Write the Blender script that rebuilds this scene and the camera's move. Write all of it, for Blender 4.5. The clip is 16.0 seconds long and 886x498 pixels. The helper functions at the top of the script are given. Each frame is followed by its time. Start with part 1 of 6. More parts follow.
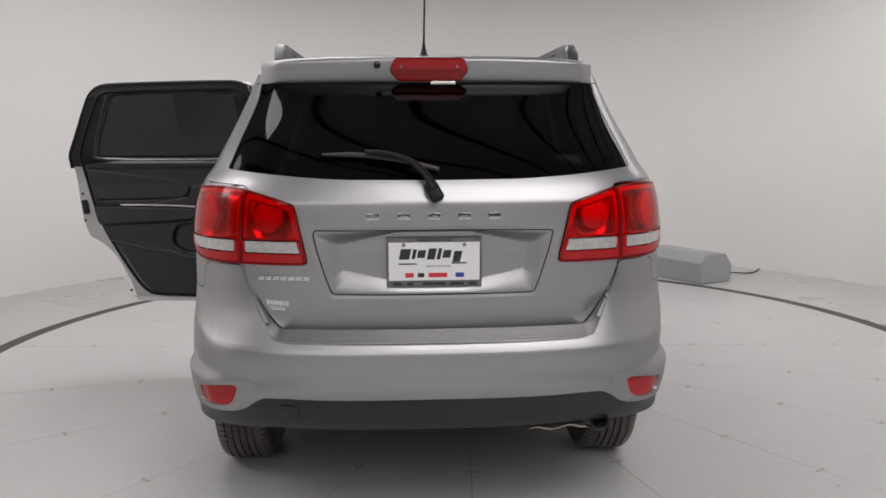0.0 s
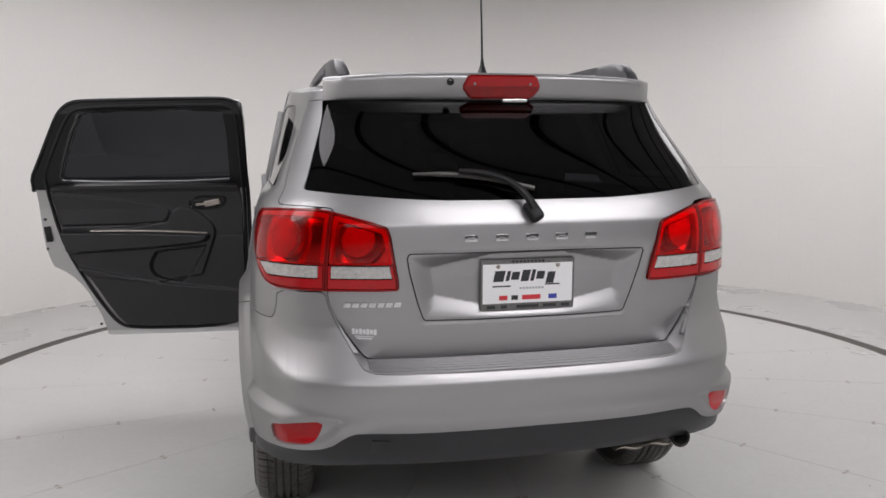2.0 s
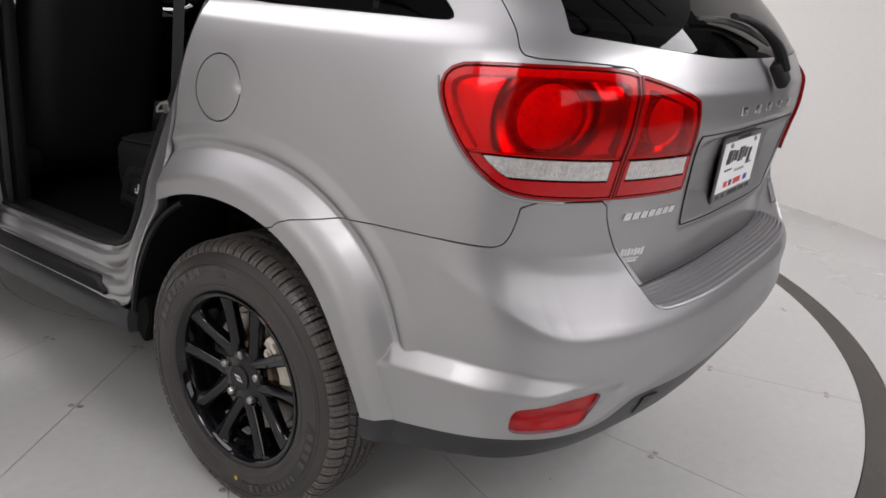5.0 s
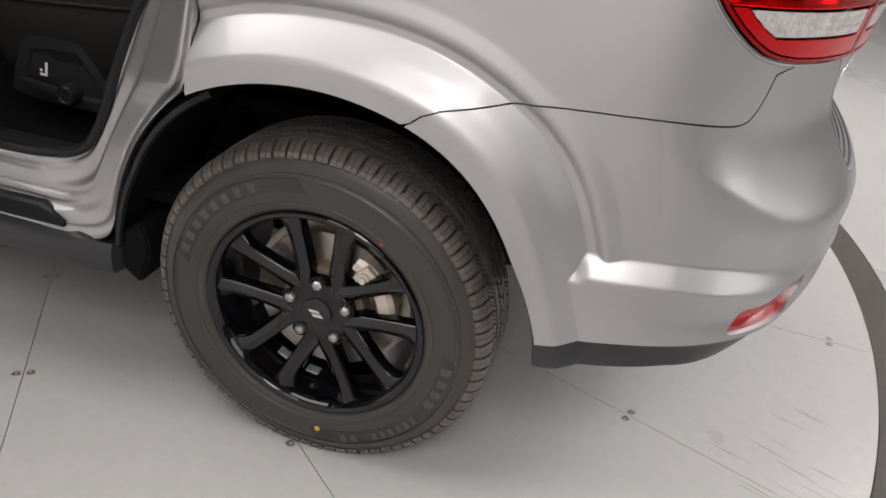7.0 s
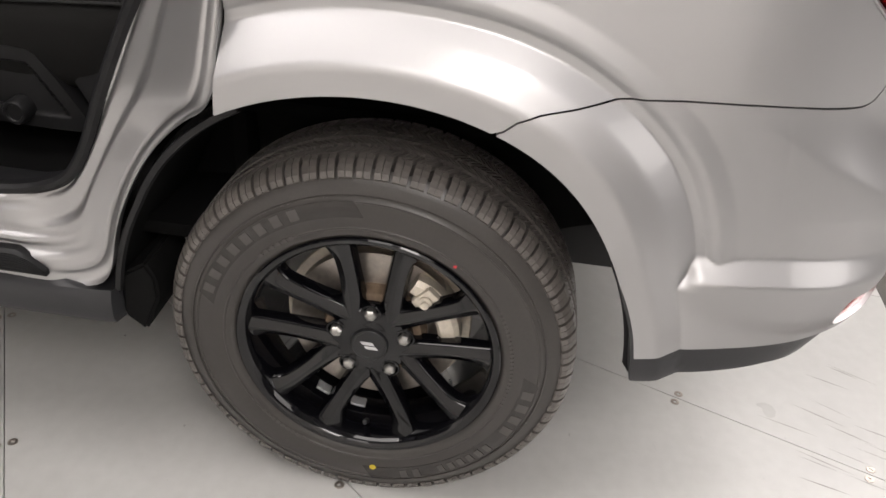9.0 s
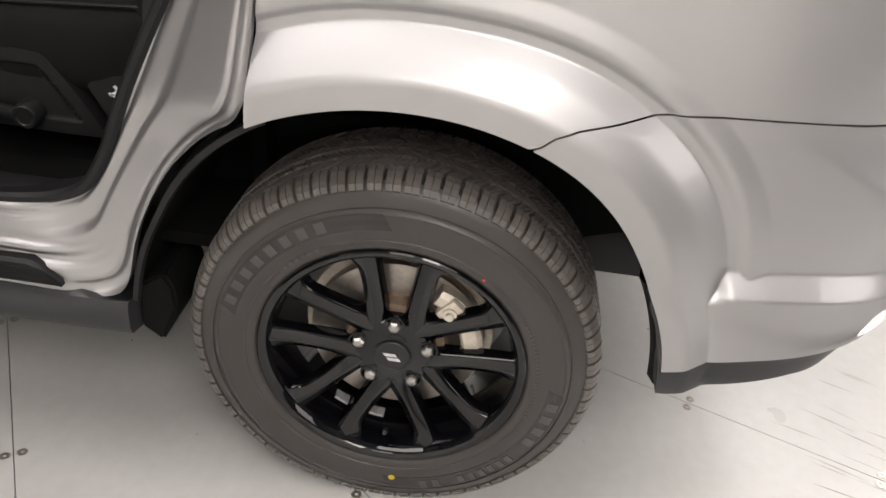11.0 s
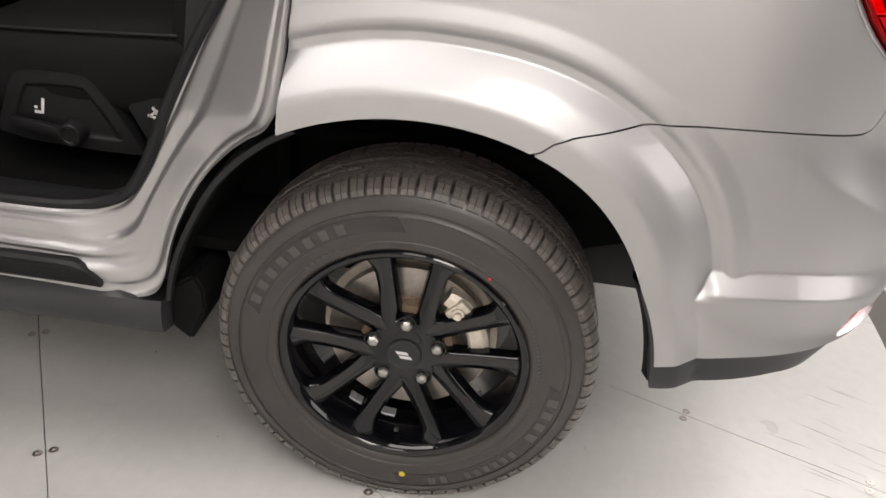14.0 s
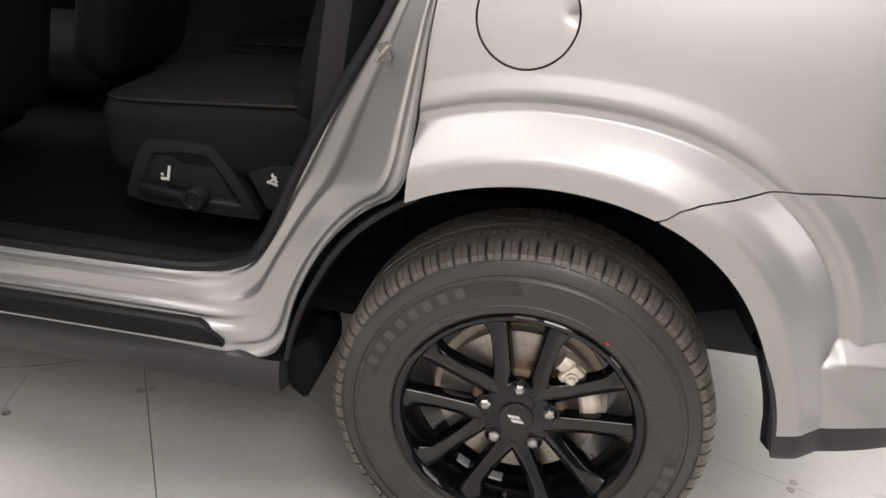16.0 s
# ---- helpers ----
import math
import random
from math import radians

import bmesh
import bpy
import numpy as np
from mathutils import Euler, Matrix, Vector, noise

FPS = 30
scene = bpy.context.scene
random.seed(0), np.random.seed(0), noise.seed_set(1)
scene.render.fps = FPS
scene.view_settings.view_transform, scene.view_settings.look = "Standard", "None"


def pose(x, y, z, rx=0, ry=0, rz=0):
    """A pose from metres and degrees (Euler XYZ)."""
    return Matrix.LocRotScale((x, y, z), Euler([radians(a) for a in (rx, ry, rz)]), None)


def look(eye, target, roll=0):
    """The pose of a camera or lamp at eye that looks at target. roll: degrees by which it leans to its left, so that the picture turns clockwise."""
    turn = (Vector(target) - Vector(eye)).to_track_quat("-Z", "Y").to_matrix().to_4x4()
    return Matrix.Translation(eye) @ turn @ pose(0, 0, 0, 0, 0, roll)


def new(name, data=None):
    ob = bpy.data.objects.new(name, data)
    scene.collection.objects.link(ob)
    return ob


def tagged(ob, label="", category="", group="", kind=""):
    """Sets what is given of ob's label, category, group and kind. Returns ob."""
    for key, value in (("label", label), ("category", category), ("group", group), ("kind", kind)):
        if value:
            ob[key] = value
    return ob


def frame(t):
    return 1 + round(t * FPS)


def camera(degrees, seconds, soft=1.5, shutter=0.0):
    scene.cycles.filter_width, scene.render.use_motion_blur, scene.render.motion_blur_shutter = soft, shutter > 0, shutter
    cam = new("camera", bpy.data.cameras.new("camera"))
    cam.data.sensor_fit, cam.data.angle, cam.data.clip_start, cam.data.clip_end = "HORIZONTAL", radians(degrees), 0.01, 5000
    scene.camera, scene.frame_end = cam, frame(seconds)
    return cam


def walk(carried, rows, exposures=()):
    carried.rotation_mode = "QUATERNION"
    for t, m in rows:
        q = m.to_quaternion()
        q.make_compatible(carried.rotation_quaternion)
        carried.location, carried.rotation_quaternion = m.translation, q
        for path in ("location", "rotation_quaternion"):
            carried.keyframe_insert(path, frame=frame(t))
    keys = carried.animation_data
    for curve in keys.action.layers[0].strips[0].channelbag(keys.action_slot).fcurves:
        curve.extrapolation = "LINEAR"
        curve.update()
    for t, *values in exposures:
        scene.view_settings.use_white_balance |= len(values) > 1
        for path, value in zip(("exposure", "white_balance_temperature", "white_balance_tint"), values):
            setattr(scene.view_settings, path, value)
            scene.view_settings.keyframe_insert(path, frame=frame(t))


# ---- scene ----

import functools

# ---------------------------------------------------------------- camera
cam = camera(58.8, 16.0, soft=1.6)
PATH = [
    (0, (-0.104, -3.488, 1.401), (0.0, -1.51, 1.122), -0.3),
    (0.5, (-0.15, -3.533, 1.413), (0.009, -1.559, 1.135), -0.5),
    (1, (-0.198, -3.569, 1.39), (-0.012, -1.596, 1.125), -0.6),
    (1.5, (-0.431, -3.499, 1.385), (-0.154, -1.535, 1.131), -0.5),
    (2, (-0.789, -3.309, 1.401), (-0.371, -1.367, 1.17), -0.5),
    (2.5, (-1.149, -3.06, 1.398), (-0.524, -1.177, 1.149), -0.2),
    (3, (-1.398, -2.686, 1.392), (-0.537, -0.902, 1.117), 0.1),
    (3.2, (-1.482, -2.555, 1.392), (-0.526, -0.822, 1.105), 0.3),
    (5.5, (-2.137, -1.154, 1.322), (-0.506, -0.261, 0.585), 5.5),
    (6, (-2.136, -0.821, 1.291), (-0.472, -0.114, 0.435), 6.0),
    (6.5, (-2.102, -0.621, 1.294), (-0.418, -0.069, 0.365), 6.2),
    (7, (-2.11, -0.565, 1.285), (-0.413, -0.141, 0.315), 6.0),
    (7.5, (-2.064, -0.417, 1.279), (-0.365, -0.096, 0.274), 5.5),
    (8, (-2.021, -0.259, 1.282), (-0.32, -0.022, 0.258), 5.1),
    (8.5, (-1.971, -0.214, 1.276), (-0.277, -0.046, 0.226), 4.7),
    (10.8, (-1.937, -0.163, 1.29), (-0.264, -0.077, 0.196), 6.1),
    (11, (-1.93, -0.123, 1.295), (-0.257, -0.04, 0.202), 6.2),
    (11.5, (-1.914, -0.088, 1.286), (-0.238, -0.019, 0.197), 6.4),
    (12, (-1.955, -0.158, 1.273), (-0.278, -0.065, 0.187), 5.9),
    (12.5, (-1.992, -0.123, 1.287), (-0.308, -0.048, 0.21), 6.6),
    (13, (-1.956, -0.061, 1.279), (-0.262, 0.002, 0.218), 7.2),
    (13.5, (-1.986, -0.151, 1.268), (-0.279, -0.059, 0.231), 6.7),
    (14, (-2.077, -0.133, 1.282), (-0.337, -0.019, 0.303), 6.0),
    (14.5, (-2.129, -0.086, 1.3), (-0.363, 0.038, 0.37), 5.3),
    (15, (-2.173, -0.052, 1.312), (-0.389, 0.099, 0.421), 4.7),
    (15.5, (-2.169, -0.063, 1.3), (-0.375, 0.132, 0.436), 4.5),
    (16, (-2.112, -0.021, 1.293), (-0.325, 0.247, 0.436), 4.2),
]
EXPOSURES = [(0.0, 0.0, 6250, 15), (3.2, 0.22, 6200, 15), (5.5, 0.40, 6250, 15), (7.0, 0.68, 6400, 14), (8.5, 0.92, 6550, 14), (11.0, 1.06, 6650, 14), (16.0, 1.06, 6650, 14)]
walk(cam, [(t, look(eye, target, roll)) for t, eye, target, roll in PATH], exposures=EXPOSURES)

# ---------------------------------------------------------------- world and lamps
TURN = Vector((0.30, 1.72, 0.0))      # middle of the turntable
RING, WALL = 3.08, 4.45               # radius of the turntable and of the round wall

world = bpy.data.worlds.new("hall")
world.use_nodes = True
world.node_tree.nodes["Background"].inputs[0].default_value = (0.8, 0.85, 0.9, 1)
world.node_tree.nodes["Background"].inputs[1].default_value = 0.04
scene.world = world


def lamp(name, eye, target, sx, sy, watts, colour=(1, 0.97, 0.93)):
    data = bpy.data.lights.new(name, "AREA")
    data.shape, data.size, data.size_y, data.energy, data.color = "RECTANGLE", sx, sy, watts, colour
    ob = new(name, data)
    ob.matrix_world = look(eye, target)
    return ob


lamp("ceiling_lamp_front", (-0.6, 3.3, 3.75), (-0.6, 2.9, 0), 3.2, 1.6, 52)
lamp("ceiling_lamp_left", (-1.35, 1.6, 3.65), (-1.3, 1.2, 0.0), 2.0, 3.2, 53)
# added fill without a known source: brightens the near tyre, jamb and left floor
lamp("fill_light_side", (-3.85, 0.2, 2.6), (-0.9, 0.1, 0.4), 0.9, 2.2, 10)
lamp("ceiling_lamp_corner", (-3.05, -1.0, 2.65), (-0.8, -0.8, 0.5), 1.0, 1.3, 24)
lamp("ceiling_lamp_right", (3.2, 2.2, 3.4), (2.8, 2.2, 0.2), 1.8, 3.8, 62)
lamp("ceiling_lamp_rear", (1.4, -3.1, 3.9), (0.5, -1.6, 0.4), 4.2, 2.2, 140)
lamp("hall_lamp", (2.6, -6.0, 4.2), (0.8, -0.5, 1.0), 5.6, 2.6, 95)
lamp("hall_lamp", (-2.6, -6.2, 2.9), (-0.9, -0.6, 0.8), 4.0, 2.2, 45)

# ---------------------------------------------------------------- materials


def material(name, colour, rough=0.5, metal=0.0, coat=0.0, var=0.08, scale=6.0, fine=90.0, bump=0.0, spec=0.5, coat_rough=0.03, stain=0.0, rvar=0.1, speck=0.0):
    m = bpy.data.materials.new(name)
    m.use_nodes = True
    t = m.node_tree
    b = t.nodes["Principled BSDF"]
    b.inputs["Metallic"].default_value = metal
    b.inputs["Coat Weight"].default_value = coat
    b.inputs["Coat Roughness"].default_value = coat_rough
    b.inputs["Specular IOR Level"].default_value = spec
    co = t.nodes.new("ShaderNodeTexCoord")
    n1, n2 = t.nodes.new("ShaderNodeTexNoise"), t.nodes.new("ShaderNodeTexNoise")
    n1.inputs["Scale"].default_value, n2.inputs["Scale"].default_value = scale, fine
    n1.inputs["Detail"].default_value = n2.inputs["Detail"].default_value = 5
    for n in (n1, n2):
        t.links.new(co.outputs["Object"], n.inputs["Vector"])
    add = t.nodes.new("ShaderNodeMath")
    add.operation = "ADD"
    t.links.new(n1.outputs["Fac"], add.inputs[0])
    t.links.new(n2.outputs["Fac"], add.inputs[1])
    ramp = t.nodes.new("ShaderNodeMapRange")
    ramp.inputs["From Min"].default_value, ramp.inputs["From Max"].default_value = 0.6, 1.4
    ramp.inputs["To Min"].default_value, ramp.inputs["To Max"].default_value = 1 - var, 1 + var
    t.links.new(add.outputs[0], ramp.inputs["Value"])
    mul = t.nodes.new("ShaderNodeVectorMath")
    mul.operation = "SCALE"
    mul.inputs[0].default_value = colour
    t.links.new(ramp.outputs[0], mul.inputs["Scale"])
    out = mul.outputs[0]
    if stain:
        n3 = t.nodes.new("ShaderNodeTexNoise")
        n3.inputs["Scale"].default_value, n3.inputs["Detail"].default_value = 1.7, 9
        n3.inputs["Roughness"].default_value = 0.72
        t.links.new(co.outputs["Object"], n3.inputs["Vector"])
        r3 = t.nodes.new("ShaderNodeMapRange")
        r3.inputs["From Min"].default_value, r3.inputs["From Max"].default_value = 0.46, 0.80
        r3.inputs["To Min"].default_value, r3.inputs["To Max"].default_value = 1, 1 - stain
        t.links.new(n3.outputs["Fac"], r3.inputs["Value"])
        m3 = t.nodes.new("ShaderNodeVectorMath")
        m3.operation = "SCALE"
        t.links.new(out, m3.inputs[0])
        t.links.new(r3.outputs[0], m3.inputs["Scale"])
        out = m3.outputs[0]
    if speck:
        # scattered small scuffs and dirt specks
        n4 = t.nodes.new("ShaderNodeTexNoise")
        n4.inputs["Scale"].default_value, n4.inputs["Detail"].default_value, n4.inputs["Distortion"].default_value = 24.0, 3, 0.8
        st = t.nodes.new("ShaderNodeMapping")
        st.inputs["Scale"].default_value = (1.0, 2.6, 1.0)
        t.links.new(co.outputs["Object"], st.inputs["Vector"])
        t.links.new(st.outputs[0], n4.inputs["Vector"])
        r4 = t.nodes.new("ShaderNodeMapRange")
        r4.inputs["From Min"].default_value, r4.inputs["From Max"].default_value = 0.74, 0.79
        r4.inputs["To Min"].default_value, r4.inputs["To Max"].default_value = 1, 1 - speck
        t.links.new(n4.outputs["Fac"], r4.inputs["Value"])
        m4 = t.nodes.new("ShaderNodeVectorMath")
        m4.operation = "SCALE"
        t.links.new(out, m4.inputs[0])
        t.links.new(r4.outputs[0], m4.inputs["Scale"])
        out = m4.outputs[0]
    t.links.new(out, b.inputs["Base Color"])
    rr = t.nodes.new("ShaderNodeMapRange")
    rr.inputs["To Min"].default_value, rr.inputs["To Max"].default_value = rough * (1 - rvar), rough * (1 + rvar)
    t.links.new(n1.outputs["Fac"], rr.inputs["Value"])
    t.links.new(rr.outputs[0], b.inputs["Roughness"])
    if bump:
        bp = t.nodes.new("ShaderNodeBump")
        bp.inputs["Strength"].default_value, bp.inputs["Distance"].default_value = 1.0, bump
        t.links.new(n2.outputs["Fac"], bp.inputs["Height"])
        t.links.new(bp.outputs[0], b.inputs["Normal"])
    return m


def pane_material(name, tint, gloss=1.0, rough=0.0, ior=1.5):
    """A thin pane: light goes through with a tint, and the surface mirrors by Fresnel."""
    m = bpy.data.materials.new(name)
    m.use_nodes = True
    t = m.node_tree
    t.nodes.remove(t.nodes["Principled BSDF"])
    tr, gl, mix, fr = (t.nodes.new("ShaderNode" + k) for k in ("BsdfTransparent", "BsdfGlossy", "MixShader", "Fresnel"))
    tr.inputs[0].default_value = (*tint, 1)
    gl.inputs["Color"].default_value = (gloss, gloss, gloss, 1)
    gl.inputs["Roughness"].default_value = rough
    fr.inputs["IOR"].default_value = ior
    t.links.new(fr.outputs[0], mix.inputs[0])
    t.links.new(tr.outputs[0], mix.inputs[1])
    t.links.new(gl.outputs[0], mix.inputs[2])
    t.links.new(mix.outputs[0], t.nodes["Material Output"].inputs[0])
    return m


PAINT = material("silver_paint", (0.46, 0.456, 0.46), 0.455, 0.95, 0.50, var=0.03, scale=3, fine=1400, coat_rough=0.05)
PAINT.node_tree.nodes["Principled BSDF"].inputs["Specular Tint"].default_value = (0.3, 0.3, 0.3, 1)
TRIM = material("grey_plastic", (0.026, 0.0265, 0.029), 0.42, var=0.12, fine=300, bump=0.0002)
BLACK = material("black_plastic", (0.009, 0.009, 0.010), 0.5, var=0.2, fine=300, bump=0.0002, spec=0.3)
RUBBER = material("rubber", (0.042, 0.038, 0.035), 0.34, var=0.15, scale=14, fine=160, bump=0.0002)
TREAD = material("tread_rubber", (0.105, 0.095, 0.087), 0.36, var=0.25, scale=20, fine=200, bump=0.0003)
GLOSS = material("gloss_black", (0.003, 0.003, 0.004), 0.05, 0, 0.25, var=0.1, coat_rough=0.02, spec=0.4)
CHROME = material("chrome", (0.75, 0.75, 0.76), 0.12, 1.0, var=0.04)
STEEL = material("brushed_steel", (0.42, 0.38, 0.34), 0.38, 0.9, var=0.25, scale=30)
CAST = material("cast_metal", (0.66, 0.60, 0.51), 0.5, 0.45, var=0.2, scale=40, bump=0.0006)
RUST = material("rusty_iron", (0.20, 0.145, 0.10), 0.75, 0.3, var=0.4, scale=40)
CLOTH = material("dark_cloth", (0.0098, 0.0096, 0.0092), 0.85, var=0.2, scale=12, fine=700, bump=0.0006, spec=0.12)
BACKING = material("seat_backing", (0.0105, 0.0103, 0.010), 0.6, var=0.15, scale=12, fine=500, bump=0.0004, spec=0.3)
CARPET = material("black_carpet", (0.004, 0.004, 0.004), 0.95, var=0.3, fine=500, bump=0.0015, spec=0.1)
LINING = material("beige_lining", (0.50, 0.44, 0.36), 0.8, var=0.08, fine=300, bump=0.0002)
PANEL = material("door_card", (0.017, 0.017, 0.0185), 0.34, var=0.15, scale=10, fine=600, bump=0.0003, spec=0.5)
TINT = pane_material("privacy_glass", (0.017, 0.018, 0.022), gloss=0.8)
CLEAR = pane_material("side_glass", (0.72, 0.76, 0.76))
FELT = material("black_felt", (0.004, 0.004, 0.004), 0.9, var=0.3, fine=300, bump=0.0006, spec=0.15)
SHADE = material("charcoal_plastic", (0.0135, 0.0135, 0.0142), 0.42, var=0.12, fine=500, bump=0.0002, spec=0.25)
DULL = material("dull_steel", (0.20, 0.195, 0.19), 0.45, 0.7, var=0.25, scale=20)
FLOOR = material("turntable_paint", (0.54, 0.537, 0.522), 0.29, var=0.06, scale=1.6, fine=30, stain=0.05, speck=0.30, bump=0.0003, rvar=0.15)
OUTER = material("floor_paint", (0.50, 0.498, 0.485), 0.28, var=0.04, scale=1.2, fine=24, stain=0.05, speck=0.2, rvar=0.12)
WHITE = material("wall_paint", (0.84, 0.825, 0.795), 0.6, var=0.025, scale=0.8, fine=40)
CEIL = material("ceiling_cloth", (0.30, 0.30, 0.31), 0.8, var=0.05)
DARK = material("hall_paint", (0.3, 0.3, 0.295), 0.8, var=0.1)
RINGM = material("ring_rubber", (0.075, 0.068, 0.06), 0.6, var=0.25, scale=9, fine=120)
SEAM = material("seam_dirt", (0.10, 0.095, 0.09), 0.8, var=0.3)
SCRAPE = material("scraped_paint", (0.24, 0.23, 0.215), 0.6, var=0.3)
BOXM = material("grey_box_paint", (0.36, 0.37, 0.37), 0.5, var=0.08)
PLATE = material("plate_white", (0.82, 0.82, 0.82), 0.35, var=0.02)
INK = material("dark_ink", (0.03, 0.03, 0.032), 0.5, var=0.1)
WHITEINK = material("white_print", (0.75, 0.75, 0.75), 0.5, var=0.02)
GREYINK = material("grey_print", (0.4, 0.4, 0.41), 0.5, var=0.05)
REDINK = material("red_print", (0.6, 0.04, 0.05), 0.5, var=0.05)
BLUEINK = material("blue_print", (0.04, 0.06, 0.35), 0.5, var=0.05)
YELLOW = material("yellow_mark", (0.55, 0.42, 0.03), 0.6, var=0.1)
RAIL = material("rail_grey", (0.085, 0.085, 0.09), 0.4, 0.35, var=0.06)
LETTER = material("tyre_letter", (0.064, 0.059, 0.055), 0.5, var=0.15, scale=60)
RED = material("red_lens", (0.42, 0.004, 0.007), 0.12, 0, 0.15, var=0.15, scale=12, fine=90, bump=0.0003, spec=0.4, coat_rough=0.01)
REDGLASS = pane_material("red_lens_glass", (0.98, 0.022, 0.016), ior=1.33)
NUT = material("nut_steel", (0.42, 0.41, 0.39), 0.28, 0.9, var=0.1)
PATCH = material("smooth_rubber", (0.031, 0.028, 0.026), 0.25, var=0.1, scale=20)
SOOT = material("sooty_steel", (0.05, 0.047, 0.044), 0.5, 0.6, var=0.2, scale=30)
REFLECT = material("lamp_reflector", (0.85, 0.83, 0.82), 0.25, 0.15, var=0.1, scale=40, fine=150, bump=0.0008)
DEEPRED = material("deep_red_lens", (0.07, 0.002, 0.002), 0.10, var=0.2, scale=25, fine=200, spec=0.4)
LENS = material("clear_lens", (0.62, 0.60, 0.585), 0.2, 0.5, var=0.3, scale=60, fine=200, bump=0.0012)
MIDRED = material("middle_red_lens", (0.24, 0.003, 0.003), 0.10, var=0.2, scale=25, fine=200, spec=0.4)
BOWL = material("lamp_bowl", (0.78, 0.74, 0.72), 0.22, 1.0, var=0.1, scale=40)
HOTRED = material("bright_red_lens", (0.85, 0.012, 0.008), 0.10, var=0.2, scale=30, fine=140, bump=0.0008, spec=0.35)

# ---------------------------------------------------------------- mesh helpers


def mesh_of(name, verts, faces, mat, normals=None, smooth=True, angle=38.0):
    me = bpy.data.meshes.new(name)
    me.from_pydata([tuple(map(float, v)) for v in verts], [], [tuple(map(int, f)) for f in faces])
    me.materials.append(mat)
    me.update()
    if smooth:
        me.polygons.foreach_set("use_smooth", [True] * len(me.polygons))
        if normals is None:
            me.set_sharp_from_angle(angle=radians(angle))
        else:
            me.normals_split_custom_set_from_vertices([tuple(map(float, n)) for n in normals])
    return me


def put(name, me, parent=None, label="", at=None):
    ob = new(name, me)
    if parent is not None:
        ob.parent = parent
    if at is not None:
        ob.matrix_basis = at
    return tagged(ob, label)


def made(name, verts, faces, mat, parent=None, label="", at=None, **k):
    return put(name, mesh_of(name, verts, faces, mat, **k), parent, label, at)


def part(name, bm, mat, parent=None, label="", at=None, smooth=True, angle=38.0):
    me = bpy.data.meshes.new(name)
    bmesh.ops.recalc_face_normals(bm, faces=bm.faces)
    bm.to_mesh(me)
    bm.free()
    me.materials.append(mat)
    if smooth:
        me.polygons.foreach_set("use_smooth", [True] * len(me.polygons))
        me.set_sharp_from_angle(angle=radians(angle))
    return put(name, me, parent, label, at)


def block(size, bevel=0.0, at=None, segments=2, bm=None):
    """A box with rounded edges, added to bm."""
    own = bmesh.new()
    bmesh.ops.create_cube(own, size=1, matrix=Matrix.Diagonal((*size, 1)))
    if bevel:
        bmesh.ops.bevel(own, geom=own.edges[:], offset=bevel, segments=segments, profile=0.6, affect="EDGES")
    if at is not None:
        own.transform(at)
    if bm is None:
        return own
    me = bpy.data.meshes.new("tmp")
    own.to_mesh(me)
    own.free()
    bm.from_mesh(me)
    bpy.data.meshes.remove(me)
    return bm


def lathe(profile, steps=96, axis="x", closed=False):
    """Turn a profile of (along, radius) about an axis."""
    pr = np.array(profile, float)
    ang = np.linspace(0, 2 * np.pi, steps, endpoint=False)
    n = len(pr)
    al = np.repeat(pr[None, :, 0], steps, 0)
    r = pr[None, :, 1]
    a, b = r * np.cos(ang)[:, None], r * np.sin(ang)[:, None]
    v = {"x": (al, a, b), "y": (a, al, b), "z": (a, b, al)}[axis]
    v = np.stack(v, -1).reshape(-1, 3)
    f = []
    m = n if closed else n - 1
    for i in range(steps):
        j = (i + 1) % steps
        for k in range(m):
            l = (k + 1) % n
            f.append((i * n + k, i * n + l, j * n + l, j * n + k))
    return v, f


def tube(points, radius, sides=10, closed=False, flat=1.0):
    """A round strand along points; radius may be a list."""
    p = np.array(points, float)
    n = len(p)
    r = np.broadcast_to(np.array(radius, float), (n,))
    if closed:
        d = np.roll(p, -1, 0) - np.roll(p, 1, 0)
    else:
        d = np.gradient(p, axis=0)
    d /= np.linalg.norm(d, axis=1)[:, None] + 1e-12
    up = np.where(np.abs(d[:, 2:3]) > 0.9, [[0, 1, 0]], [[0, 0, 1]]).astype(float)
    for i in range(1, n):
        u = up[i - 1] - d[i] * (up[i - 1] @ d[i])
        up[i] = u / (np.linalg.norm(u) + 1e-12)
    u0 = up[0] - d[0] * (up[0] @ d[0])
    up[0] = u0 / np.linalg.norm(u0)
    side = np.cross(d, up)
    ang = np.linspace(0, 2 * np.pi, sides, endpoint=False)
    v = p[:, None] + r[:, None, None] * (np.cos(ang)[None, :, None] * side[:, None] + flat * np.sin(ang)[None, :, None] * up[:, None])
    f = []
    for i in range(n if closed else n - 1):
        j = (i + 1) % n
        for k in range(sides):
            l = (k + 1) % sides
            f.append((i * sides + k, i * sides + l, j * sides + l, j * sides + k))
    if not closed:
        f += [tuple(range(sides))[::-1], tuple(range((n - 1) * sides, n * sides))]
    return v.reshape(-1, 3), f


def strips(rows, closed=False):
    """Faces between rows of points of one length."""
    rows = np.array(rows, float)
    n, m = rows.shape[:2]
    f = []
    for i in range(n - 1):
        for k in range(m if closed else m - 1):
            l = (k + 1) % m
            f.append((i * m + k, i * m + l, (i + 1) * m + l, (i + 1) * m + k))
    return rows.reshape(-1, 3), f


def joined(*pieces):
    v, f, n = [], [], 0
    for pv, pf in pieces:
        v.append(np.array(pv, float))
        f += [tuple(i + n for i in face) for face in pf]
        n += len(pv)
    return np.concatenate(v), f


